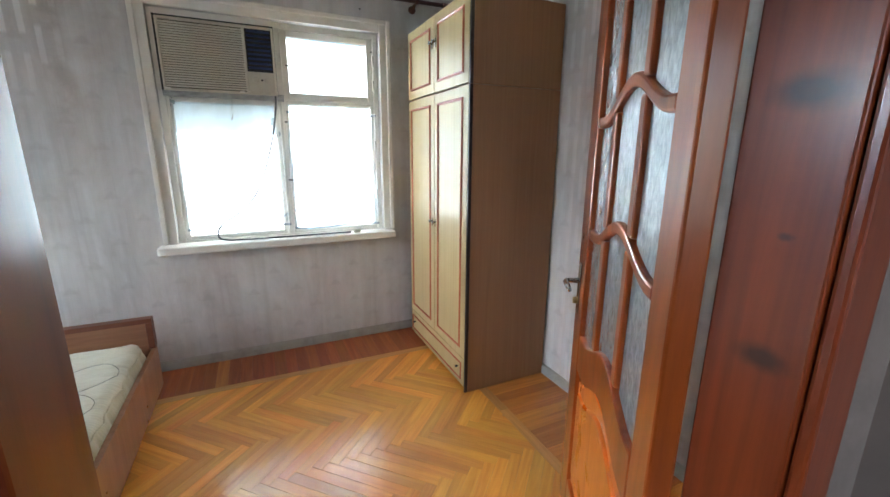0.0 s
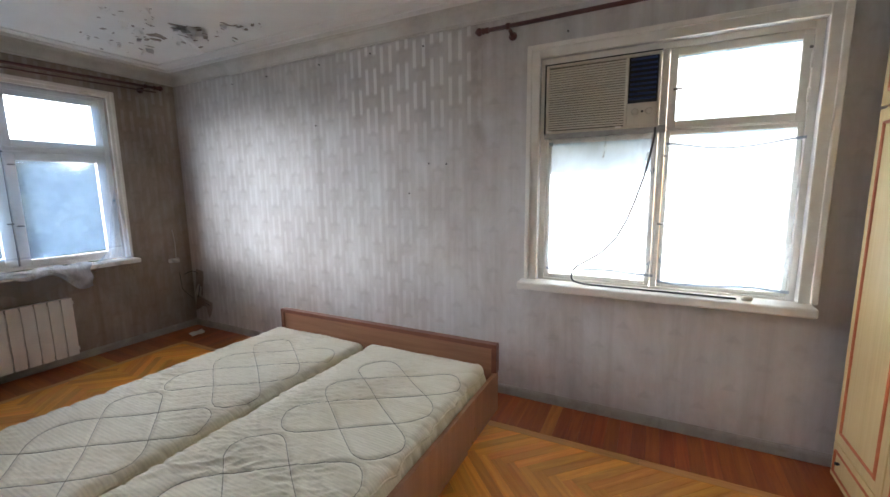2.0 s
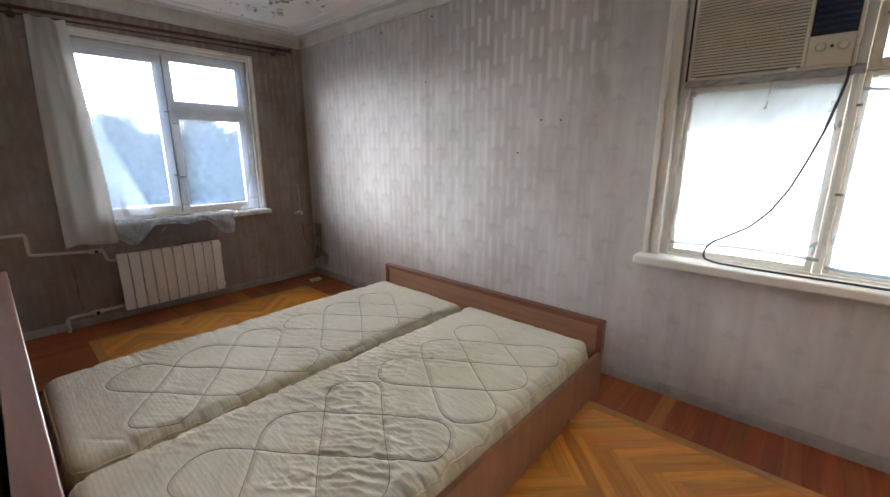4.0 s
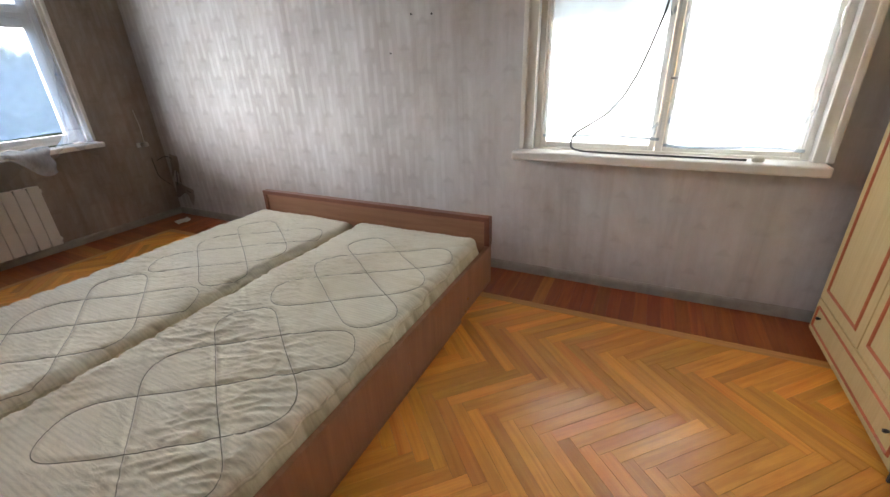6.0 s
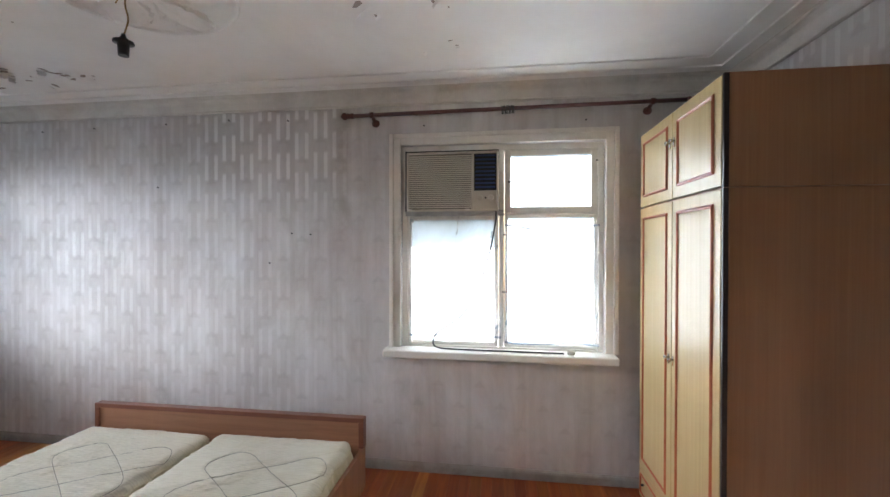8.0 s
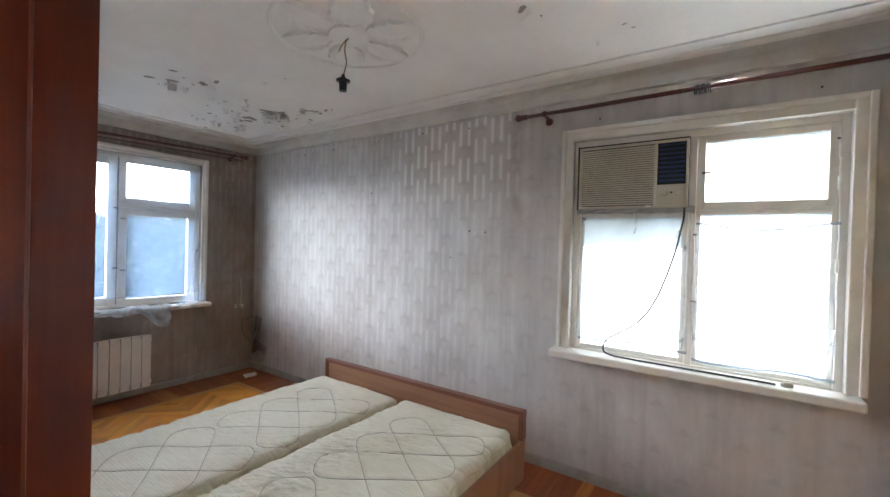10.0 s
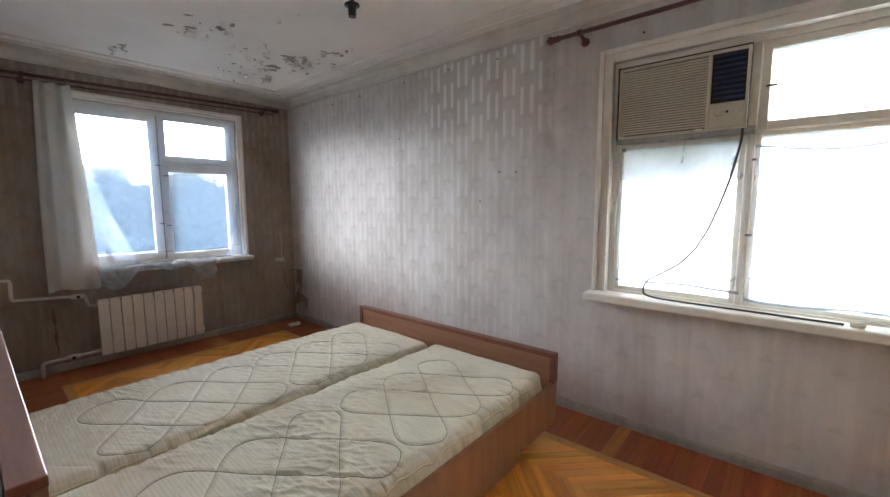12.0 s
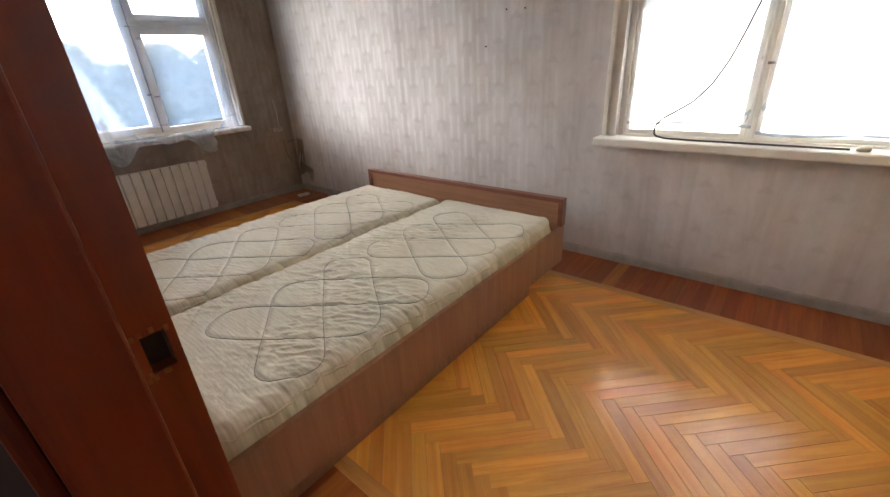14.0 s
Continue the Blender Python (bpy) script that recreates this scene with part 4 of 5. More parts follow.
    part("cover", bm, MAT_TICKING, th, smooth=True)
    for seam in seams:
        pts = [(x, y, height(x, y) + 0.0010) for x, y in seam]
        bm = bmesh.new()
        tube(bm, pts + [pts[0]], 0.0014, 5, cap=False)
        part("stitched_seam", bm, MAT_STITCH, th)
    bm = bmesh.new()
    edge = [Vector((v[0], v[1], v[2])) for v in rows[0]] + [Vector(rows[j][-1]) for j in range(1, ny + 1)] + [Vector(v) for v in reversed(rows[-1][:-1])] + [Vector(rows[j][0]) for j in range(ny - 1, 0, -1)]
    tube(bm, edge[::2] + [edge[0]], 0.005, 6, cap=False)
    part("piping", bm, MAT_TICKING, th, smooth=True)
    return th


mattress(-2.098, -1.290, 1.222, 3.182, 0.227, 0.430, 2.0, 0.8)
mattress(-1.252, -0.434, 1.212, 3.188, 0.227, 0.432, 7.0, 1.10)


# ---- wardrobe ----
def wardrobe():
    w = thing("wardrobe", (1.50, 3.11, 0.0), "tall two-door wardrobe with cream fronts and brown veneer sides", "wardrobe")
    x0, x1, y0, y1, z1, zs = 1.234, 1.786, 2.662, 3.572, 2.185, 1.752

    def panel_front(name, ya, yb, za, zb, label=""):
        d = part(name, boxes((1.212, x0 - 0.002, ya, yb, za, zb)), MAT_WARD_FRONT, w, label, 0.002)
        bm = bmesh.new()
        m, t = (0.052, 0.016) if zb - za > 0.2 else (0.03, 0.010)
        prof = [(0, 0.0), (0.003, -0.005), (t * 0.5, -0.008), (t - 0.003, -0.005), (t, 0.0)]
        rows = []
        a, b, c, e = ya + m, yb - m, za + m, zb - m
        for yy, zz, sy, sz in ((a, c, 1, 1), (b, c, -1, 1), (b, e, -1, -1), (a, e, 1, -1), (a, c, 1, 1)):
            rows.append([(1.2115 + dx, yy + sy * q, zz + sz * q) for q, dx in prof])
        loft(bm, rows, closed=False)
        part("moulding", bm, MAT_MOULD, d, "red-brown raised moulding")
        return d

    def key_knob(parent, y, z):
        bm = bmesh.new()
        tube(bm, [(1.212, y, z), (1.200, y, z), (1.194, y, z), (1.186, y, z)], [0.006, 0.005, 0.012, 0.009], 14)
        tube(bm, [(1.208, y, z + 0.018), (1.208, y, z - 0.030)], 0.004, 8)
        part("knob", bm, MAT_CHROME, parent, "small metal knob", smooth=True)

    part("side_panel", boxes((x0, x1, y0, y0 + 0.018, 0.0, zs - 0.004)), MAT_WARD_SIDE, w, "brown wood-grain side")
    part("side_panel", boxes((x0, x1, y1 - 0.018, y1, 0.0, zs - 0.004)), MAT_WARD_SIDE, w)
    part("upper_side_panel", boxes((x0, x1, y0 + 0.001, y0 + 0.018, zs, z1)), MAT_WARD_SIDE, w, "brown wood-grain side")
    part("upper_side_panel", boxes((x0, x1, y1 - 0.018, y1, zs, z1)), MAT_WARD_SIDE, w)
    part("back_panel", boxes((x1 - 0.006, x1, y0 + 0.018, y1 - 0.018, 0.02, z1 - 0.018)), MAT_WARD_SIDE, w)
    part("top_panel", boxes((x0, x1 - 0.006, y0 + 0.018, y1 - 0.018, z1 - 0.018, z1)), MAT_WARD_SIDE, w)
    part("shelf", boxes((x0, x1 - 0.006, y0 + 0.018, y1 - 0.018, zs - 0.02, zs + 0.016)), MAT_WARD_SIDE, w)
    part("bottom_panel", boxes((x0, x1 - 0.006, y0 + 0.018, y1 - 0.018, 0.05, 0.07)), MAT_WARD_SIDE, w)
    part("edge_strip", boxes((1.214, x0 - 0.001, y0, y0 + 0.012, 0.0, zs - 0.003)), MAT_DARK_EDGE, w, "dark edge strip", 0.001)
    part("upper_edge_strip", boxes((1.214, x0 - 0.001, y0, y0 + 0.012, zs, z1)), MAT_DARK_EDGE, w, "dark edge strip", 0.001)
    ym = 3.118
    for ya, yb in ((y0 + 0.014, ym - 0.003), (ym + 0.003, y1 - 0.002)):
        d = panel_front("upper_door", ya, yb, zs + 0.006, z1 - 0.004, "cream upper door")
        key_knob(d, ym + (0.024 if ya > ym else -0.024), 2.035)
        d = panel_front("door", ya, yb, 0.215, zs - 0.006, "cream tall door")
        key_knob(d, ym + (0.024 if ya > ym else -0.024), 0.975)
    d = panel_front("drawer", y0 + 0.014, y1 - 0.002, 0.035, 0.210, "cream bottom drawer")
    for y in (2.755, 3.485):
        bm = bmesh.new()
        tube(bm, [(1.212, y, 0.135), (1.202, y, 0.135), (1.194, y, 0.135)], [0.004, 0.008, 0.006], 12)
        part("knob", bm, MAT_RUBBER, d)
    part("plinth", boxes((1.242, 1.256, y0 + 0.018, y1 - 0.018, 0.0, 0.05)), MAT_DARK_EDGE, w)


wardrobe()


# ---- door ----
HINGE, OPEN = Vector((0.815, 1.158, 0.0)), radians(57.6)


def door():
    """The leaf stands open; s runs from the hinge to the latch edge, q through its thickness."""
    d = thing("door_1", HINGE, "open varnished wooden door with three columns of rippled glass", "door")
    tagged(d, kind="structure")
    ex, ey = Vector((math.cos(OPEN), math.sin(OPEN), 0)), Vector((math.sin(OPEN), -math.cos(OPEN), 0))
    wide, high, thick = 0.805, 2.02, 0.050

    def at(s, q, z):
        return HINGE + ex * s + ey * q + Vector((0, 0, z))

    def slab(bm, s0, s1, q0, q1, z0, z1):
        v = [bm.verts.new(at(s, q, z)) for z in (z0, z1) for q in (q0, q1) for s in (s0, s1)]
        for f in ((0, 2, 3, 1), (4, 5, 7, 6), (0, 1, 5, 4), (2, 6, 7, 3), (0, 4, 6, 2), (1, 3, 7, 5)):
            bm.faces.new([v[i] for i in f])
        return bm

    def wave(s, z):
        t = (s - 0.375) / 0.25
        return z + (0.078 * math.cos(math.pi * t / 2) ** 2 if abs(t) < 1 else 0.0)

    def wavy(bm, s0, s1, low, top, q0, q1, n=26):
        """A band whose lower and upper edges follow functions of s."""
        rows = []
        for i in range(n + 1):
            s = s0 + (s1 - s0) * i / n
            rows.append([at(s, q0, low(s)), at(s, q1, low(s)), at(s, q1, top(s)), at(s, q0, top(s))])
        return loft(bm, rows)

    part("hinge_stile", slab(bmesh.new(), 0.0, 0.096, 0, thick, 0.008, high), MAT_DOOR, d, "", 0.006)
    part("latch_stile", slab(bmesh.new(), 0.690, wide, 0, thick, 0.008, high), MAT_DOOR, d, "", 0.006)
    part("top_rail", slab(bmesh.new(), 0.096, 0.690, 0, thick, 1.90, high), MAT_DOOR, d, "", 0.006)
    part("bottom_rail", slab(bmesh.new(), 0.096, 0.690, 0, thick, 0.008, 0.18), MAT_DOOR, d, "", 0.006)
    part("lock_rail", wavy(bmesh.new(), 0.096, 0.690, lambda s: wave(s, 0.65), lambda s: wave(s, 0.782), 0.0, thick), MAT_DOOR, d, "wavy-topped lower rail", 0.005)
    part("lower_panel", slab(bmesh.new(), 0.096, 0.690, 0.014, 0.028, 0.18, 0.69), MAT_DOOR_PANEL_LIT, d, "raised lower wood panel")
    part("panel_field", wavy(bmesh.new(), 0.15, 0.665, lambda s: 0.235, lambda s: wave(s, 0.575), 0.004, 0.038), MAT_DOOR_PANEL_LIT, d, "", 0.008)
    for z in (1.133, 1.488):
        part("wavy_muntin", wavy(bmesh.new(), 0.096, 0.690, lambda s: wave(s, z), lambda s: wave(s, z + 0.034), 0.002, thick - 0.002), MAT_DOOR, d, "wavy crossbar", 0.007)
    for s in (0.285, 0.510):
        for z0, z1 in ((wave(s, 0.782), wave(s, 1.133)), (wave(s, 1.167), wave(s, 1.488)), (wave(s, 1.522), 1.90)):
            part("muntin", slab(bmesh.new(), s - 0.021, s + 0.021, 0.004, thick - 0.004, z0, z1), MAT_DOOR, d, "", 0.007)
    for s0, s1 in ((0.096, 0.264), (0.306, 0.489), (0.531, 0.690)):
        for lo, hi in ((0.782, 1.133), (1.167, 1.488), (1.522, None)):
            top = (lambda s: 1.90) if hi is None else (lambda s, hi=hi: wave(s, hi))
            g = part("pane", wavy(bmesh.new(), s0, s1, lambda s, lo=lo: wave(s, lo), top, 0.018, 0.023, 12), MAT_RIPPLE, d, "rippled frosted glass")
    for side, sg in ((0.0, -1), (thick, 1)):
        plate = part("lock_plate", slab(bmesh.new(), 0.742, 0.778, side + sg * 0.004, side, 0.845, 1.030), MAT_CHROME, d, "worn metal lock plate", 0.002)
        bm = bmesh.new()
        z = 0.965
        tube(bm, [at(0.760, side + sg * 0.002, z), at(0.760, side + sg * 0.045, z)], [0.011, 0.008], 12)
        pts = [at(0.760, side + sg * 0.045, z), at(0.745, side + sg * 0.052, z), at(0.705, side + sg * 0.052, z - 0.002), at(0.665, side + sg * 0.050, z - 0.006)]
        tube(bm, pts, [0.009, 0.010, 0.009, 0.007], 12)
        part("handle", bm, MAT_CHROME, plate, "chrome lever handle", smooth=True)
        bm = bmesh.new()
        tube(bm, [at(0.760, side + sg * 0.002, 0.890), at(0.760, side + sg * 0.020, 0.890)], [0.014, 0.012], 14)
        part("keyhole_boss", bm, MAT_BRASS, plate, smooth=True)
    part("latch_plate", slab(bmesh.new(), wide, wide + 0.002, 0.010, 0.032, 0.90, 1.08), MAT_BRASS, d)
    for z in (0.25, 1.75):
        bm = bmesh.new()
        tube(bm, [at(-0.008, 0.040, z - 0.05), at(-0.008, 0.040, z + 0.05)], 0.008, 10)
        part("hinge", bm, MAT_BRASS, d)


door()


def door_frame():
    f = thing("door_frame", (0.49, S - 0.07, 0.0), "dark red varnished door frame with knots and a chipped latch hole", "door frame")
    tagged(f, kind="structure")
    a, b = DOOR_X
    y0, y1, yr = 1.012, 1.130, 1.084
    za, zb = 0.985, 1.035
    # latch side: the rebated strip is pierced by the latch hole
    part("left_jamb", boxes((a - 0.02, a + 0.028, yr, y1, 0.0, za), (a - 0.02, a + 0.028, yr, y1, zb, DOOR_Z), (a - 0.02, a + 0.028, yr, yr + 0.010, za, zb),
                            (a - 0.02, a + 0.028, y1 - 0.010, y1, za, zb)), MAT_JAMB, f)
    # a black plate stands for the shade inside the hole
    part("latch_hole", boxes((a + 0.002, a + 0.006, yr + 0.010, y1 - 0.010, za, zb)), MAT_RUBBER, f, "black plate for the shade inside the broken latch hole")
    bm = bmesh.new()
    rng = random.Random(3)
    for k in range(9):
        y, z = rng.uniform(yr + 0.002, y1 - 0.004), rng.choice((za - 0.004, zb + 0.004)) + rng.uniform(-0.006, 0.006)
        box(bm, a + 0.026, a + 0.0290, y - 0.003, y + 0.002, z - 0.004, z + 0.003)
    part("splinters", bm, simple("raw_wood", (0.30, 0.13, 0.05), 0.8), f, "raw splintered wood round the hole")
    part("left_stop", boxes((a - 0.02, a + 0.045, S - 0.145, yr - 0.001, 0.0, DOOR_Z)), MAT_JAMB, f, "", 0.004)
    part("right_jamb", boxes((b - 0.030, b + 0.02, S - 0.145, y1, 0.0, DOOR_Z)), MAT_JAMB_KNOTS, f, "varnished jamb board with dark knots", 0.004)
    part("head", boxes((a + 0.046, b - 0.031, y0, y1, DOOR_Z - 0.04, DOOR_Z)), MAT_JAMB, f, "", 0.003)
    part("threshold", boxes((a + 0.046, b - 0.031, y0 - 0.01, S + 0.005, 0.0, 0.014)), MAT_BORDER, f, "", 0.004)
    ys, ye = S - 0.168, S - 0.146
    for u0, u1, w0, w1 in ((a - 0.075, a + 0.02, 0.0, DOOR_Z + 0.06), (b - 0.02, b + 0.075, 0.0, DOOR_Z + 0.06), (a + 0.02, b - 0.02, DOOR_Z - 0.02, DOOR_Z + 0.06)):
        part("architrave", boxes((u0, u1, ys, ye - 0.001, w0, w1)), MAT_JAMB, f, "dark brown architrave", 0.006)


door_frame()


# ---- radiator and pipes ----
def radiator():
    r = thing("radiator", (-3.91, 2.22, 0.085), "white ten-section aluminium radiator under the window", "radiator")
    y0, w = 1.822, 0.0806
    for k in range(10):
        a = y0 + k * w
        bm = boxes((-3.882, -3.870, a + 0.0020, a + w - 0.0060, 0.092, 0.578), (-3.945, -3.882, a + 0.034, a + 0.046, 0.10, 0.57), (-3.950, -3.945, a + 0.012, a + w - 0.012, 0.10, 0.57))
        box(bm, -3.945, -3.884, a + 0.004, a + w - 0.006, 0.540, 0.572)
        box(bm, -3.945, -3.884, a + 0.004, a + w - 0.006, 0.098, 0.130)
        part("section", bm, MAT_RAD, r, "", 0.003)
    bm = bmesh.new()
    for z in (0.13, 0.53):
        tube(bm, [(-3.915, y0 - 0.012, z), (-3.915, y0 + 10 * w + 0.012, z)], 0.016, 12)
    part("header_tube", bm, MAT_RAD, r)
    for y in (2.0, 2.45):
        part("wall_bracket", boxes((-4.0, -3.95, y - 0.012, y + 0.012, 0.50, 0.56)), MAT_PIPE, r)


radiator()


def pipes():
    p = thing("heating_pipe", (-3.93, 1.45, 0.0), "white painted heating pipes with shut-off valves", "pipe")
    x = -3.93
    up = bmesh.new()
    tube(up, bend([(x, 1.16, 0.815), (x, 1.335, 0.812), (x, 1.332, 0.655), (x, 1.615, 0.632), (x, 1.755, 0.620), (x, 1.775, 0.53), (-3.915, 1.825, 0.53)], 0.02), 0.0115, 12)
    part("upper_pipe", up, MAT_PIPE, p, smooth=True)
    low = bmesh.new()
    tube(low, bend([(x, 1.457, 0.0), (x, 1.459, 0.118), (x, 1.635, 0.118), (-3.915, 1.825, 0.13)], 0.025), 0.0125, 12)
    part("lower_pipe", low, MAT_PIPE, p, smooth=True)
    for y, z in ((1.710, 0.623), (1.645, 0.12)):
        bm = bmesh.new()
        tube(bm, [(x, y - 0.045, z), (x, y - 0.040, z), (x, y - 0.022, z), (x, y - 0.018, z), (x, y + 0.018, z), (x, y + 0.022, z), (x, y + 0.040, z), (x, y + 0.045, z)],
             [0.014, 0.018, 0.018, 0.021, 0.021, 0.018, 0.018, 0.014], 12)
        tube(bm, [(x, y, z), (x + 0.034, y, z)], [0.010, 0.008], 10)
        part("valve", bm, MAT_PIPE, p, "painted valve body")
        part("valve_cap", boxes((x + 0.030, x + 0.040, y - 0.011, y + 0.011, z - 0.011, z + 0.011)), MAT_RUBBER, p)
    st = thing("corner_pipe", (-3.95, 3.63, 0.62), "stub of a painted pipe and loose cable in the room corner", "pipe")
    bm = bmesh.new()
    tube(bm, [(-3.985, 3.52, 0.735), (-3.95, 3.52, 0.735), (-3.92, 3.53, 0.735)], [0.022, 0.022, 0.014], 12)
    box(bm, -3.998, -3.986, 3.47, 3.57, 0.715, 0.755)
    part("pipe_stub", bm, MAT_PIPE, st, smooth=False)
    bm = bmesh.new()
    tube(bm, bend([(-3.985, 3.53, 1.05), (-3.985, 3.545, 0.90), (-3.985, 3.54, 0.75)], 0.03), 0.004, 8)
    part("wall_cable", bm, MAT_PIPE, st)
    bm = bmesh.new()
    tube(bm, bend([(-3.985, 3.60, 0.57), (-3.96, 3.66, 0.60), (-3.90, 3.688, 0.59), (-3.86, 3.69, 0.50), (-3.90, 3.69, 0.38), (-3.93, 3.69, 0.30)], 0.03), 0.0035, 8)
    tube(bm, bend([(-3.96, 3.685, 0.25), (-3.84, 3.69, 0.27), (-3.74, 3.69, 0.24)], 0.03), 0.003, 8)
    tube(bm, bend([(-3.985, 3.56, 0.60), (-3.985, 3.57, 0.42), (-3.96, 3.66, 0.30)], 0.03), 0.003, 8)
    part("loose_cable", bm, MAT_WIRE, st, "dark loose cable")


pipes()
bm_ = bmesh.new()
loft(bm_, [[(W + 0.004 + 0.006 * (k % 2), 1.560 + 0.007 * math.sin(1.7 * k) - 0.004 * k * (0.3), 0.14 + 0.05 * k) for k in range(9)],
           [(W + 0.003, 1.570 + 0.006 * math.sin(2.3 * k), 0.14 + 0.05 * k) for k in range(9)]], closed=False)
solo("wallpaper_tear", bm_, simple("torn_paper_back", (0.26, 0.16, 0.11), 0.9), "reddish torn strip hanging from the wallpaper by the pipe", "wallpaper strip")
solo("paper_scrap", loft(bmesh.new(), [[(-3.78 + 0.03 * i + 0.01 * math.sin(j), 3.46 + 0.045 * j - 0.008 * i, 0.002 + 0.012 * (i % 2) + 0.006 * (j % 2)) for j in range(4)] for i in range(5)], closed=False),
     MAT_ENAMEL, "crumpled white scrap of paper on the parquet", "paper")


def peeled_paper():
    """Dirty paper that came loose in the room's corner and hangs in stiff folds."""
    rng = random.Random(31)
    for pts in (((-3.93, 0.62), (-3.80, 0.60), 0.30), ((-3.96, 0.34), (-3.70, 0.27), 0.16)):
        (xa, za), (xb, zb), drop = pts
        rows = []
        for j in range(12):
            t = j / 11
            row = []
            for i in range(15):
                q = i / 14
                lift = 0.004 + 0.030 * t * abs(math.sin(2.7 * q + 1.4 * t + drop)) + 0.006 * noise.noise(Vector((9 * q, 7 * t, drop)))
                row.append((xa + (xb - xa) * q + 0.02 * t * math.sin(5 * q), N - max(0.003, lift), za + (zb - za) * q - drop * t * (0.75 + 0.25 * math.sin(7 * q + drop * 9))))
            rows.append(row)
        solo("peeled_wallpaper", loft(bmesh.new(), rows, closed=False), MAT_PAPER_W, "dirty wallpaper peeled loose in the room corner", "wallpaper strip", smooth=True, group="peeled paper in the corner")


peeled_paper()


# ---- curtain rods ----
def rod(name, a, b, r, brackets, label, wall, rings=0.0):
    t = thing(name, a, label, "curtain rod", "curtain rods over the windows")
    a, b = Vector(a), Vector(b)
    d = (b - a).normalized()
    bm = bmesh.new()
    tube(bm, [a + d * 0.05, b - d * 0.05], r, 14)
    part("pole", bm, MAT_ROD, t, smooth=True)
    for p, s in ((a, 1), (b, -1)):
        bm = bmesh.new()
        prof = ((0.0, 0.004), (0.004, 0.010), (0.012, 0.016), (0.018, 0.022), (0.028, 0.025), (0.038, 0.022), (0.044, 0.014), (0.048, 0.019), (0.056, 0.019), (0.060, 0.014), (0.075, 0.018), (0.09, 0.017))
        tube(bm, [p + s * d * q for q, _ in prof], [k for _, k in prof], 16)
        part("finial", bm, MAT_ROD, t, "turned ball finial", smooth=True)
    for f in brackets:
        p = a + (b - a) * f
        q = Vector((p.x, wall, p.z - 0.030)) if abs(d.x) > 0.5 else Vector((wall, p.y, p.z - 0.030))
        bm = bmesh.new()
        tube(bm, [q, q + (p - q) * 0.12, q + (p - q) * 0.15, q + (p - q) * 0.8, p], [0.026, 0.026, 0.012, 0.011, 0.013], 14)
        tube(bm, [p - d * 0.012, p + d * 0.012], r + 0.006, 14)
        part("bracket", bm, MAT_ROD, t, "round wooden bracket", smooth=True)
    if rings:
        for k in range(9):
            c = a + (b - a) * rings + d * (0.009 * (k - 4))
            u = Vector((0, 0, 1))
            v = d.cross(u)
            bm = bmesh.new()
            tilt = 0.15 * math.sin(k * 2.3)
            tube(bm, [c - u * 0.006 + d * tilt * 0.02 * math.cos(q) + (r + 0.010) * (math.cos(q) * u + math.sin(q) * v) for q in (2 * math.pi * n / 16 for n in range(17))], 0.0030, 6, cap=False)
            tube(bm, [c - u * (r + 0.008), c - u * (r + 0.022) + d * 0.004], 0.0016, 6)
            part("ring", bm, MAT_RUBBER, t, "small dark curtain ring")
    return t


rod("curtain_rod", (-0.677, 3.60, 2.384), (1.57, 3.60, 2.402), 0.013, (0.095, 0.875), "dark red-brown wooden curtain rod without curtain", N, 0.490)
rod("curtain_rod", (-3.90, 1.272, 2.352), (-3.90, 3.545, 2.408), 0.013, (0.11, 0.93), "dark wooden curtain rod carrying a white curtain", W)
bm_ = bmesh.new()
tube(bm_, [(-3.945, 1.40, 2.325), (-3.945, 3.50, 2.375)], 0.007, 10)
solo("curtain_wire_rod", bm_, MAT_ROD, "thin dark second rod behind the curtain rod", "curtain rod", smooth=True)


def curtain():
    bm = bmesh.new()
    rows = []
    nu, nz = 60, 60
    for j in range(nz + 1):
        t = j / nz
        z = 0.695 + (2.325 - 0.695) * t
        row = []
        for i in range(nu + 1):
            s = i / nu
            wide = 0.325 - 0.115 * t ** 1.5
            y = 1.530 + 0.05 * t ** 2 + wide * s
            x = -3.905 + 0.07 * (1 - t) ** 0.5 + (0.028 - 0.006 * t) * math.sin(4.5 * math.pi * s + 1.2 * (1 - t)) + 0.010 * math.sin(11 * s + 3 * t)
            row.append((x, y, z + (0.010 * math.sin(6 * s) if j == 0 else 0)))
        rows.append(row)
    loft(bm, rows, closed=False)
    ob = solo("curtain", bm, MAT_CURTAIN, "short white curtain drawn aside at the window", "curtain", smooth=True)
    mod = ob.modifiers.new("cloth", "SOLIDIFY")
    mod.thickness = 0.002


curtain()


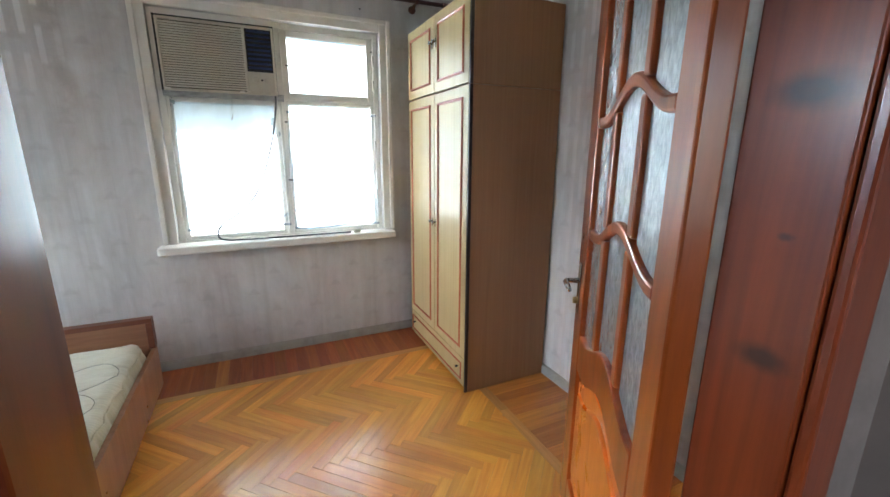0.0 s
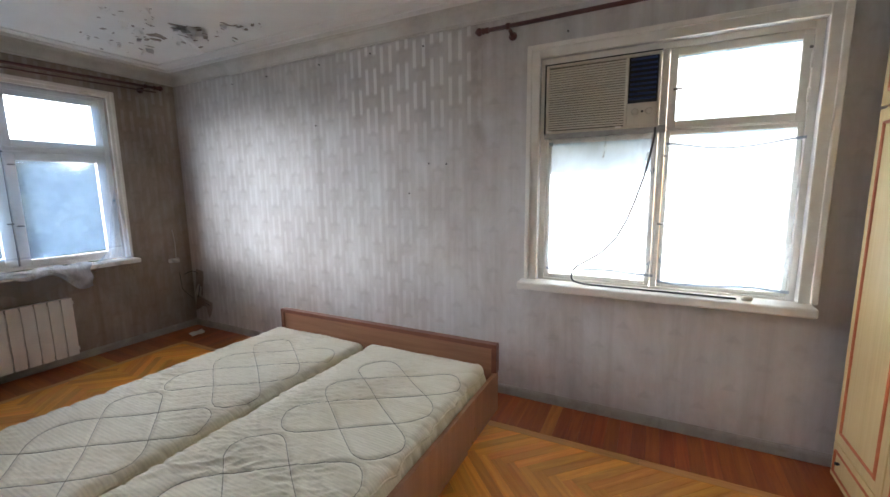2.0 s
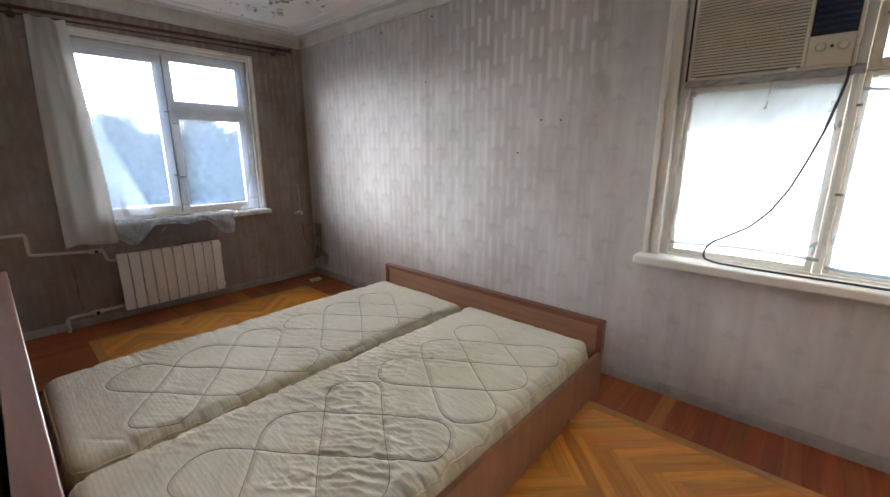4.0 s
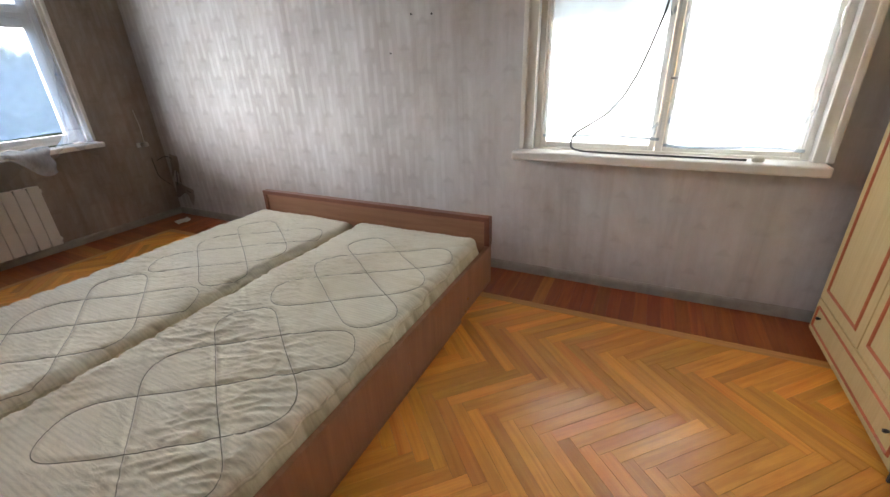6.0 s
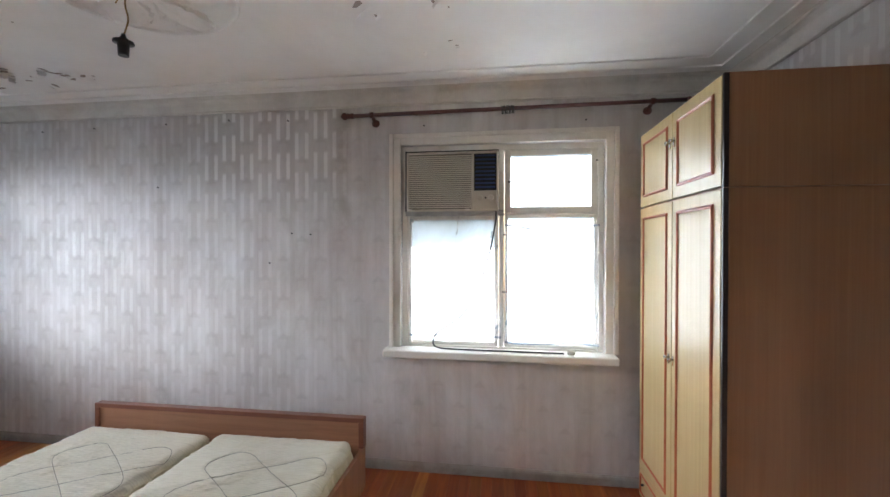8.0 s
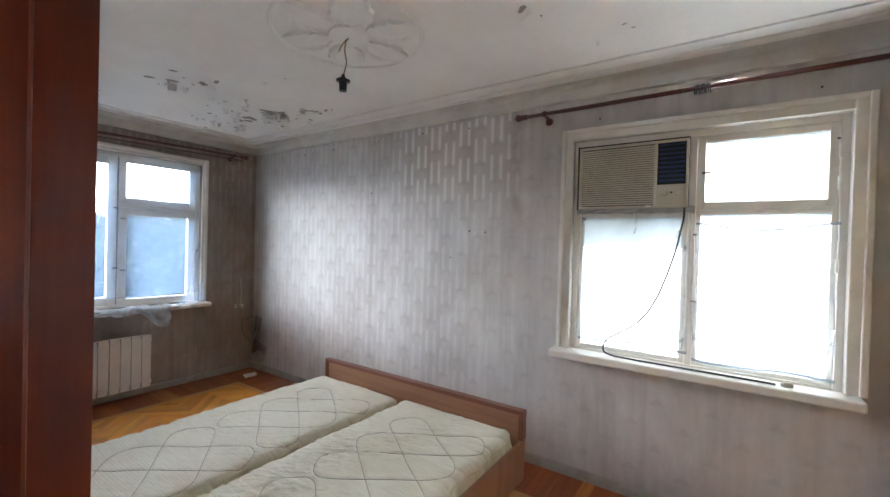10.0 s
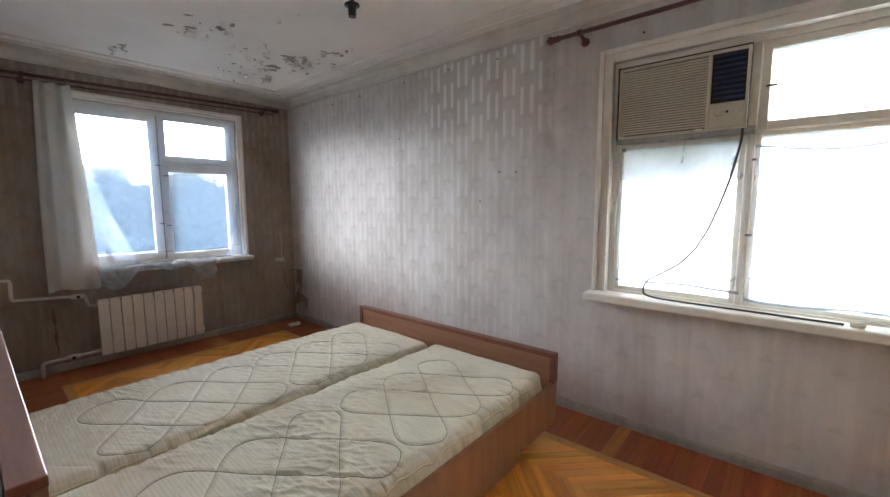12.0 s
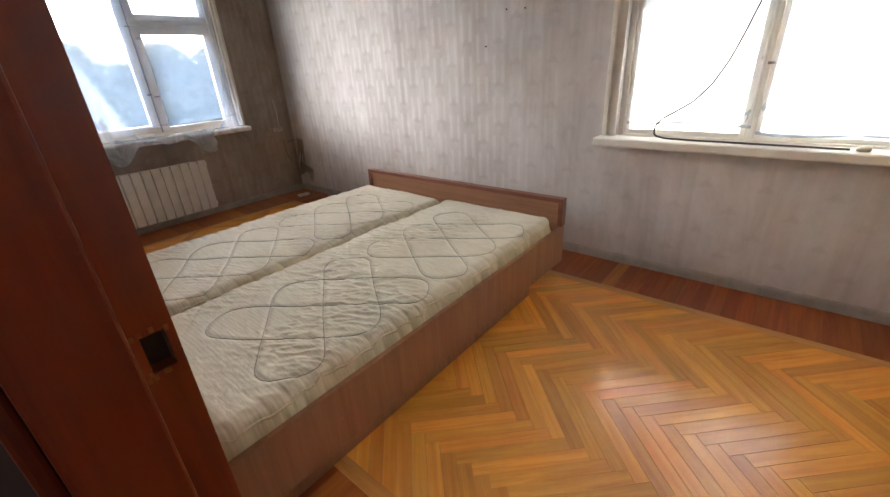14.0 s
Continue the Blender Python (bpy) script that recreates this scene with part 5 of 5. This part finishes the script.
def torn_film():
    """Clear plastic film that hangs loose at the foot of the window, gathered and crumpled."""
    bm = bmesh.new()
    rows = []
    nu, nv = 70, 34
    for j in range(nv + 1):
        t = j / nv
        row = []
        for i in range(nu + 1):
            s = i / nu
            y = 1.76 + 1.34 * s
            # upper edge: high at the curtain, falling to the sill, rising again at the far jamb
            top = 0.84 + 1.30 * max(0.0, 1 - s / 0.30) ** 1.2 + 0.70 * max(0.0, (s - 0.80) / 0.20) ** 1.8
            bot = 0.70 - 0.08 * math.exp(-((s - 0.20) / 0.12) ** 2) + 0.05 * math.sin(9 * s + 0.6) + 0.03 * math.sin(23 * s) + 0.10 * max(0.0, (s - 0.55))
            z = bot + (top - bot) * t
            x = W + 0.10 + 0.03 * (1 - t) + 0.018 * math.sin(13 * s + 5 * t) * (1 - 0.4 * t) + 0.010 * math.sin(37 * s - 6 * t)
            x -= 0.09 * t * min(1.0, max(0.0, (top - 0.95) / 0.3))
            row.append((x, y, z))
        rows.append(row)
    loft(bm, rows, closed=False)
    t = thing("loose_plastic_film", (W + 0.12, 2.3, 0.84), "torn clear plastic film sagging over the window sill", "plastic sheet")
    part("hanging_sheet", bm, MAT_FILM_C, t, smooth=True)
    rng = random.Random(14)
    ph = [rng.uniform(0, 6.28) for _ in range(8)]
    bm = bmesh.new()
    rows = []
    for j in range(23):
        q = j / 22
        row = []
        for i in range(91):
            s = i / 90
            drop = 0.075 + 0.050 * math.sin(7.5 * s + ph[0]) + 0.030 * math.sin(17 * s + ph[1])
            fold = math.sin(21 * s + 7 * q + ph[2]) * 0.5 + math.sin(43 * s - 9 * q + ph[3]) * 0.35 + math.sin(5 * s + 13 * q + ph[4]) * 0.4
            row.append((W + 0.05 + 0.115 * min(1.0, q * 2.2) + 0.020 * fold * q, 1.79 + 0.98 * s + 0.012 * math.sin(15 * q + 9 * s), 0.848 + 0.012 * fold * (1 - q) - max(0.03, drop) * 1.35 * max(0.0, q - 0.35) / 0.65))
        rows.append(row)
    loft(bm, rows, closed=False)
    part("gathered_folds", bm, MAT_FILM_F, t, "crumpled gathered foot of the film", smooth=True)


torn_film()
film("plastic_film", "x", W + 0.004, WIN2_Y[0] + 0.01, WIN2_Y[1] - 0.005, 0.93, 2.250, MAT_FILM_H, "thin clear plastic film stretched over the whole casement window", 21, ripple=0.004, hems=False)


# ---- lamp holder ----
def lamp_holder():
    t = thing("lamp_holder", (-1.135, 2.46, 2.30), "black lamp holder without bulb on a twisted wire", "lamp")
    bm = bmesh.new()
    tube(bm, bend([(-1.10, 2.46, H - 0.018), (-1.11, 2.45, 2.55), (-1.13, 2.46, 2.50), (-1.115, 2.465, 2.44), (-1.133, 2.46, 2.375)], 0.02), 0.0032, 8)
    part("wire", bm, MAT_BRASS, t, "old twisted wire", smooth=True)
    bm = bmesh.new()
    tube(bm, bend([(-1.11, 2.45, 2.55), (-1.13, 2.44, 2.52), (-1.145, 2.435, 2.49)], 0.01), 0.0025, 8)
    part("wire_end", bm, MAT_BRASS, t, smooth=True)
    bm = bmesh.new()
    prof = ((2.380, 0.007), (2.368, 0.010), (2.360, 0.017), (2.352, 0.020), (2.350, 0.036), (2.343, 0.037), (2.341, 0.021), (2.320, 0.020), (2.300, 0.019), (2.292, 0.0185))
    tube(bm, [(-1.135, 2.46, z) for z, _ in prof], [r for _, r in prof], 22)
    part("socket", bm, MAT_BAKELITE, t, smooth=False)


lamp_holder()


# ---- wall nails ----
nails = ((-0.933, 1.601), (-1.072, 1.609), (-2.12, 1.949), (-1.24, 1.40), (-1.55, 2.42), (-2.05, 2.41), (-2.65, 2.40), (-3.1, 2.39), (-0.13, 2.33), (0.92, 2.33), (-1.10, 2.40))
first = None
for x, z in nails:
    if first is None:
        bm_ = bmesh.new()
        tube(bm_, [(0, 0.004, 0), (0, -0.010, 0.001), (0, -0.011, 0.001)], [0.0032, 0.0032, 0.006], 8)
        first = solo("nail", bm_, MAT_RUBBER, "small dark nail in the wallpaper", "nail", group="nails in the wall")
        first.location = (x, N, z)
    else:
        copy_thing(first, Matrix.Translation((x, N, z)))


# ---- outside ----
solo("ground", boxes((-400, -5.0, -400, 400, -5.6, -5.5)), MAT_GRASS, "", "", kind="structure")


def tree(x, y, height, spread, seed):
    rng = random.Random(seed)
    t = thing("tree", (x, y, -5.5), "broad leafy green tree in the garden outside", "tree", "trees outside the window")
    bm = bmesh.new()
    top = -5.5 + height
    tube(bm, [(x, y, -5.5), (x + 0.1, y, -4.0), (x + 0.2, y + 0.1, -5.5 + height * 0.45), (x + 0.15, y, -5.5 + height * 0.75)], [0.28, 0.20, 0.15, 0.07], 10)
    centres = []
    for k in range(9):
        a = 2 * math.pi * k / 9 + rng.uniform(-0.3, 0.3)
        z0 = -5.5 + height * rng.uniform(0.35, 0.6)
        rr = spread * rng.uniform(0.45, 0.85)
        tip = Vector((x + rr * math.cos(a), y + rr * math.sin(a), z0 + height * rng.uniform(0.12, 0.32)))
        tube(bm, [(x + 0.15, y + 0.05, z0), tip * 0.5 + Vector((x, y, z0 + 0.3)) * 0.5, tip], [0.08, 0.05, 0.02], 7)
        centres += [tip, (tip + Vector((x, y, z0 + 1.0))) / 2]
    centres += [Vector((x + rng.uniform(-1, 1), y + rng.uniform(-1, 1), top - rng.uniform(0.5, 1.8))) for _ in range(5)]
    part("trunk", bm, MAT_BARK, t)
    verts, faces = [], []
    for _ in range(15000):
        c = rng.choice(centres)
        p = c + Vector((rng.gauss(0, 0.55), rng.gauss(0, 0.55), rng.gauss(0, 0.42)))
        u = Vector((rng.gauss(0, 1), rng.gauss(0, 1), rng.gauss(0, 1))).normalized()
        v = u.orthogonal().normalized()
        s = rng.uniform(0.07, 0.16)
        n = len(verts)
        verts += [p - u * s, p + v * s * 0.55, p + u * s, p - v * s * 0.55]
        faces.append((n, n + 1, n + 2, n + 3))
    me = bpy.data.meshes.new("crown")
    me.from_pydata([tuple(v) for v in verts], [], faces)
    me.materials.append(MAT_LEAF)
    ob = new("crown", me)
    ob.parent = t
    ob.matrix_parent_inverse = Matrix.Translation(-t.location)


for k, (x, y, h, sp) in enumerate(((-17, 6.5, 6.4, 2.6), (-20, 11.5, 7.3, 3.0), (-16, 2.0, 6.2, 2.6), (-26, 17, 8.3, 3.4), (-24, 7.5, 8.0, 3.4), (-19, 15.5, 6.8, 2.8), (-30, 1, 8.6, 3.8),
                                   (-30, 24, 8.8, 3.8), (-33, 12, 9.4, 4.0), (-22, -1.5, 7.4, 3.0), (-27, 4.0, 8.9, 3.4), (-32, 7.0, 9.3, 3.8), (-26, 11.5, 8.1, 3.4), (-18, 9.0, 6.0, 2.6), (-38, 3.0, 10.2, 4.2), (-38, 18, 10.4, 4.2))):
    tree(x, y, h, sp, 20 + k)


# ---- parquet, plank by plank ----
def clip_poly(poly, x0, x1, y0, y1):
    for axis, lim, keep in ((0, x0, 1), (0, x1, -1), (1, y0, 1), (1, y1, -1)):
        out = []
        for p, q in zip(poly, poly[1:] + poly[:1]):
            a, b = keep * (p[axis] - lim), keep * (q[axis] - lim)
            if a >= 0:
                out.append(p)
            if (a < 0) != (b < 0):
                t = a / (a - b)
                out.append((p[0] + (q[0] - p[0]) * t, p[1] + (q[1] - p[1]) * t))
        poly = out
        if len(poly) < 3:
            return []
    return poly


def area(poly):
    return abs(sum(p[0] * q[1] - q[0] * p[1] for p, q in zip(poly, poly[1:] + poly[:1]))) / 2


def plank_shape(poly, verts, faces, lift=0.0, gap=0.0004, edge=0.0006, thick=0.012):
    """A plank from an outline: top face with chamfered edges and sides."""
    cx, cy = sum(p[0] for p in poly) / len(poly), sum(p[1] for p in poly) / len(poly)

    def shrunk(d):
        out = []
        for p in poly:
            v = Vector((p[0] - cx, p[1] - cy))
            out.append((cx + v.x - d * (1 if v.x > 0 else -1), cy + v.y - d * (1 if v.y > 0 else -1)))
        return out

    n, k = len(poly), len(verts)
    for ring, z in ((shrunk(gap), -thick), (shrunk(gap), lift - edge * 0.6), (shrunk(gap + edge), lift)):
        verts += [(x, y, z) for x, y in ring]
    faces.append(tuple(k + 2 * n + i for i in range(n)))
    for r in (0, 1):
        for i in range(n):
            j = (i + 1) % n
            faces.append((k + r * n + i, k + r * n + j, k + (r + 1) * n + j, k + (r + 1) * n + i))


FLOOR = setting("floor", boxes((W, E, S - 0.004, N, -0.1, -0.0125)), MAT_SUBFLOOR, "glossy orange oak herringbone parquet with red border")
FIELD = (-3.56, 1.315, 1.577, 3.277)
LONG, WIDE = 0.42, 0.0525
prng = random.Random(12)


def plank_object(me, m, name="plank"):
    ob = new(name, me)
    ob.parent = FLOOR
    ob.matrix_basis = m
    return ob


def plank_mesh(polys, material):
    verts, faces = [], []
    for p in polys:
        plank_shape(p, verts, faces, prng.uniform(-0.0003, 0.0003) if len(polys) > 1 else 0.0)
    me = bpy.data.meshes.new("plank")
    me.from_pydata(verts, [], faces)
    me.materials.append(material)
    return me


def herringbone():
    c = math.cos(math.pi / 4)
    whole = plank_mesh([[(-LONG / 2, -WIDE / 2), (LONG / 2, -WIDE / 2), (LONG / 2, WIDE / 2), (-LONG / 2, WIDE / 2)]], MAT_OAK)
    far = {1: [], -1: []}
    x_ref, y_ref = 0.748, 2.423
    rects = []
    for band in range(-8, 9):
        for n in range(-105, 60):
            a0, b0 = n * WIDE + band * LONG, n * WIDE - band * LONG
            rects.append((1, a0 + LONG / 2, b0 + WIDE / 2))
            rects.append((-1, a0 + LONG + WIDE / 2, b0 + WIDE - LONG / 2))
    for way, a, b in rects:
        # the first axis runs to the upper right, the second to the lower right
        x, y = x_ref + (a + b) * c, y_ref + (a - b) * c
        if not (FIELD[0] - 0.3 < x < FIELD[1] + 0.3 and FIELD[2] - 0.3 < y < FIELD[3] + 0.3):
            continue
        ang = way * math.pi / 4
        ca, sa = math.cos(ang), math.sin(ang)
        outline = [(x + u * ca - v * sa, y + u * sa + v * ca) for u, v in ((-LONG / 2, -WIDE / 2), (LONG / 2, -WIDE / 2), (LONG / 2, WIDE / 2), (-LONG / 2, WIDE / 2))]
        cut = clip_poly(outline, *FIELD)
        if len(cut) < 3 or area(cut) < 2e-4:
            continue
        m = Matrix.Translation((x, y, prng.uniform(-0.0004, 0.0003))) @ Matrix.Rotation(ang, 4, "Z")
        full = area(cut) > LONG * WIDE * 0.999
        local = [((p[0] - x) * ca + (p[1] - y) * sa, -(p[0] - x) * sa + (p[1] - y) * ca) for p in cut]
        if x > -0.75:
            plank_object(whole if full else plank_mesh([local], MAT_OAK), m)
        else:
            far[way].append([(p[0] * ca + p[1] * sa, -p[0] * sa + p[1] * ca) for p in cut])
    for way, polys in far.items():
        ob = plank_object(plank_mesh(polys, MAT_OAK_J), Matrix.Rotation(way * math.pi / 4, 4, "Z"), "far_planks")
        tagged(ob, kind="stuff")


herringbone()


def border():
    x0, x1, y0, y1 = FIELD
    for a, b, c, d, turn in ((x0 - 0.055, x1 + 0.055, y1, y1 + 0.055, 0), (x0 - 0.055, x1 + 0.055, y0 - 0.055, y0, 0), (x0 - 0.055, x0, y0, y1, 90), (x1, x1 + 0.055, y0, y1, 90)):
        # strips in lengths of about a metre
        lo, hi = (a, b) if turn == 0 else (c, d)
        n = max(1, round((hi - lo) / 1.1))
        for k in range(n):
            s, e = lo + (hi - lo) * k / n, lo + (hi - lo) * (k + 1) / n
            mid, wide = (s + e) / 2, (d - c) if turn == 0 else (b - a)
            me = plank_mesh([[(-(e - s) / 2, -wide / 2), ((e - s) / 2, -wide / 2), ((e - s) / 2, wide / 2), (-(e - s) / 2, wide / 2)]], MAT_STRIP)
            plank_object(me, Matrix.Translation((mid, (c + d) / 2, 0) if turn == 0 else ((a + b) / 2, mid, 0)) @ Matrix.Rotation(radians(turn), 4, "Z"), "strip")
    xa, xb, ya, yb = x0 - 0.055, x1 + 0.055, y0 - 0.055, y1 + 0.055
    shared = {}

    def run(u0, u1, v0, v1, along_x, golden):
        n = round((u1 - u0) / 0.07)
        step = (u1 - u0) / n
        length = v1 - v0
        for k in range(n):
            kind = MAT_BORDER_PALE if prng.random() < golden else MAT_BORDER
            key = (round(step, 4), round(length, 4), kind.name)
            if key not in shared:
                shared[key] = plank_mesh([[(-length / 2, -step / 2), (length / 2, -step / 2), (length / 2, step / 2), (-length / 2, step / 2)]], kind)
            u, v = u0 + (k + 0.5) * step, (v0 + v1) / 2
            m = Matrix.Translation((u, v, prng.uniform(-0.0004, 0.0003))) @ Matrix.Rotation(math.pi / 2, 4, "Z") if along_x else Matrix.Translation((v, u, prng.uniform(-0.0004, 0.0003)))
            plank_object(shared[key], m, "border_plank")

    run(W, E, yb, N, True, 0.05)
    far = [[(W + 0.07 * k, S), (W + 0.07 * k + 0.07, S), (W + 0.07 * k + 0.07, ya), (W + 0.07 * k, ya)] for k in range(82)]
    turned = [[(y, -x) for x, y in p] for p in far]
    ob = plank_object(plank_mesh(turned, MAT_BORDER_J), Matrix.Rotation(math.pi / 2, 4, "Z"), "far_border_planks")
    tagged(ob, kind="stuff")
    run(ya, yb, W, xa, False, 0.15)
    run(ya, yb, xb, E, False, 0.85)


border()
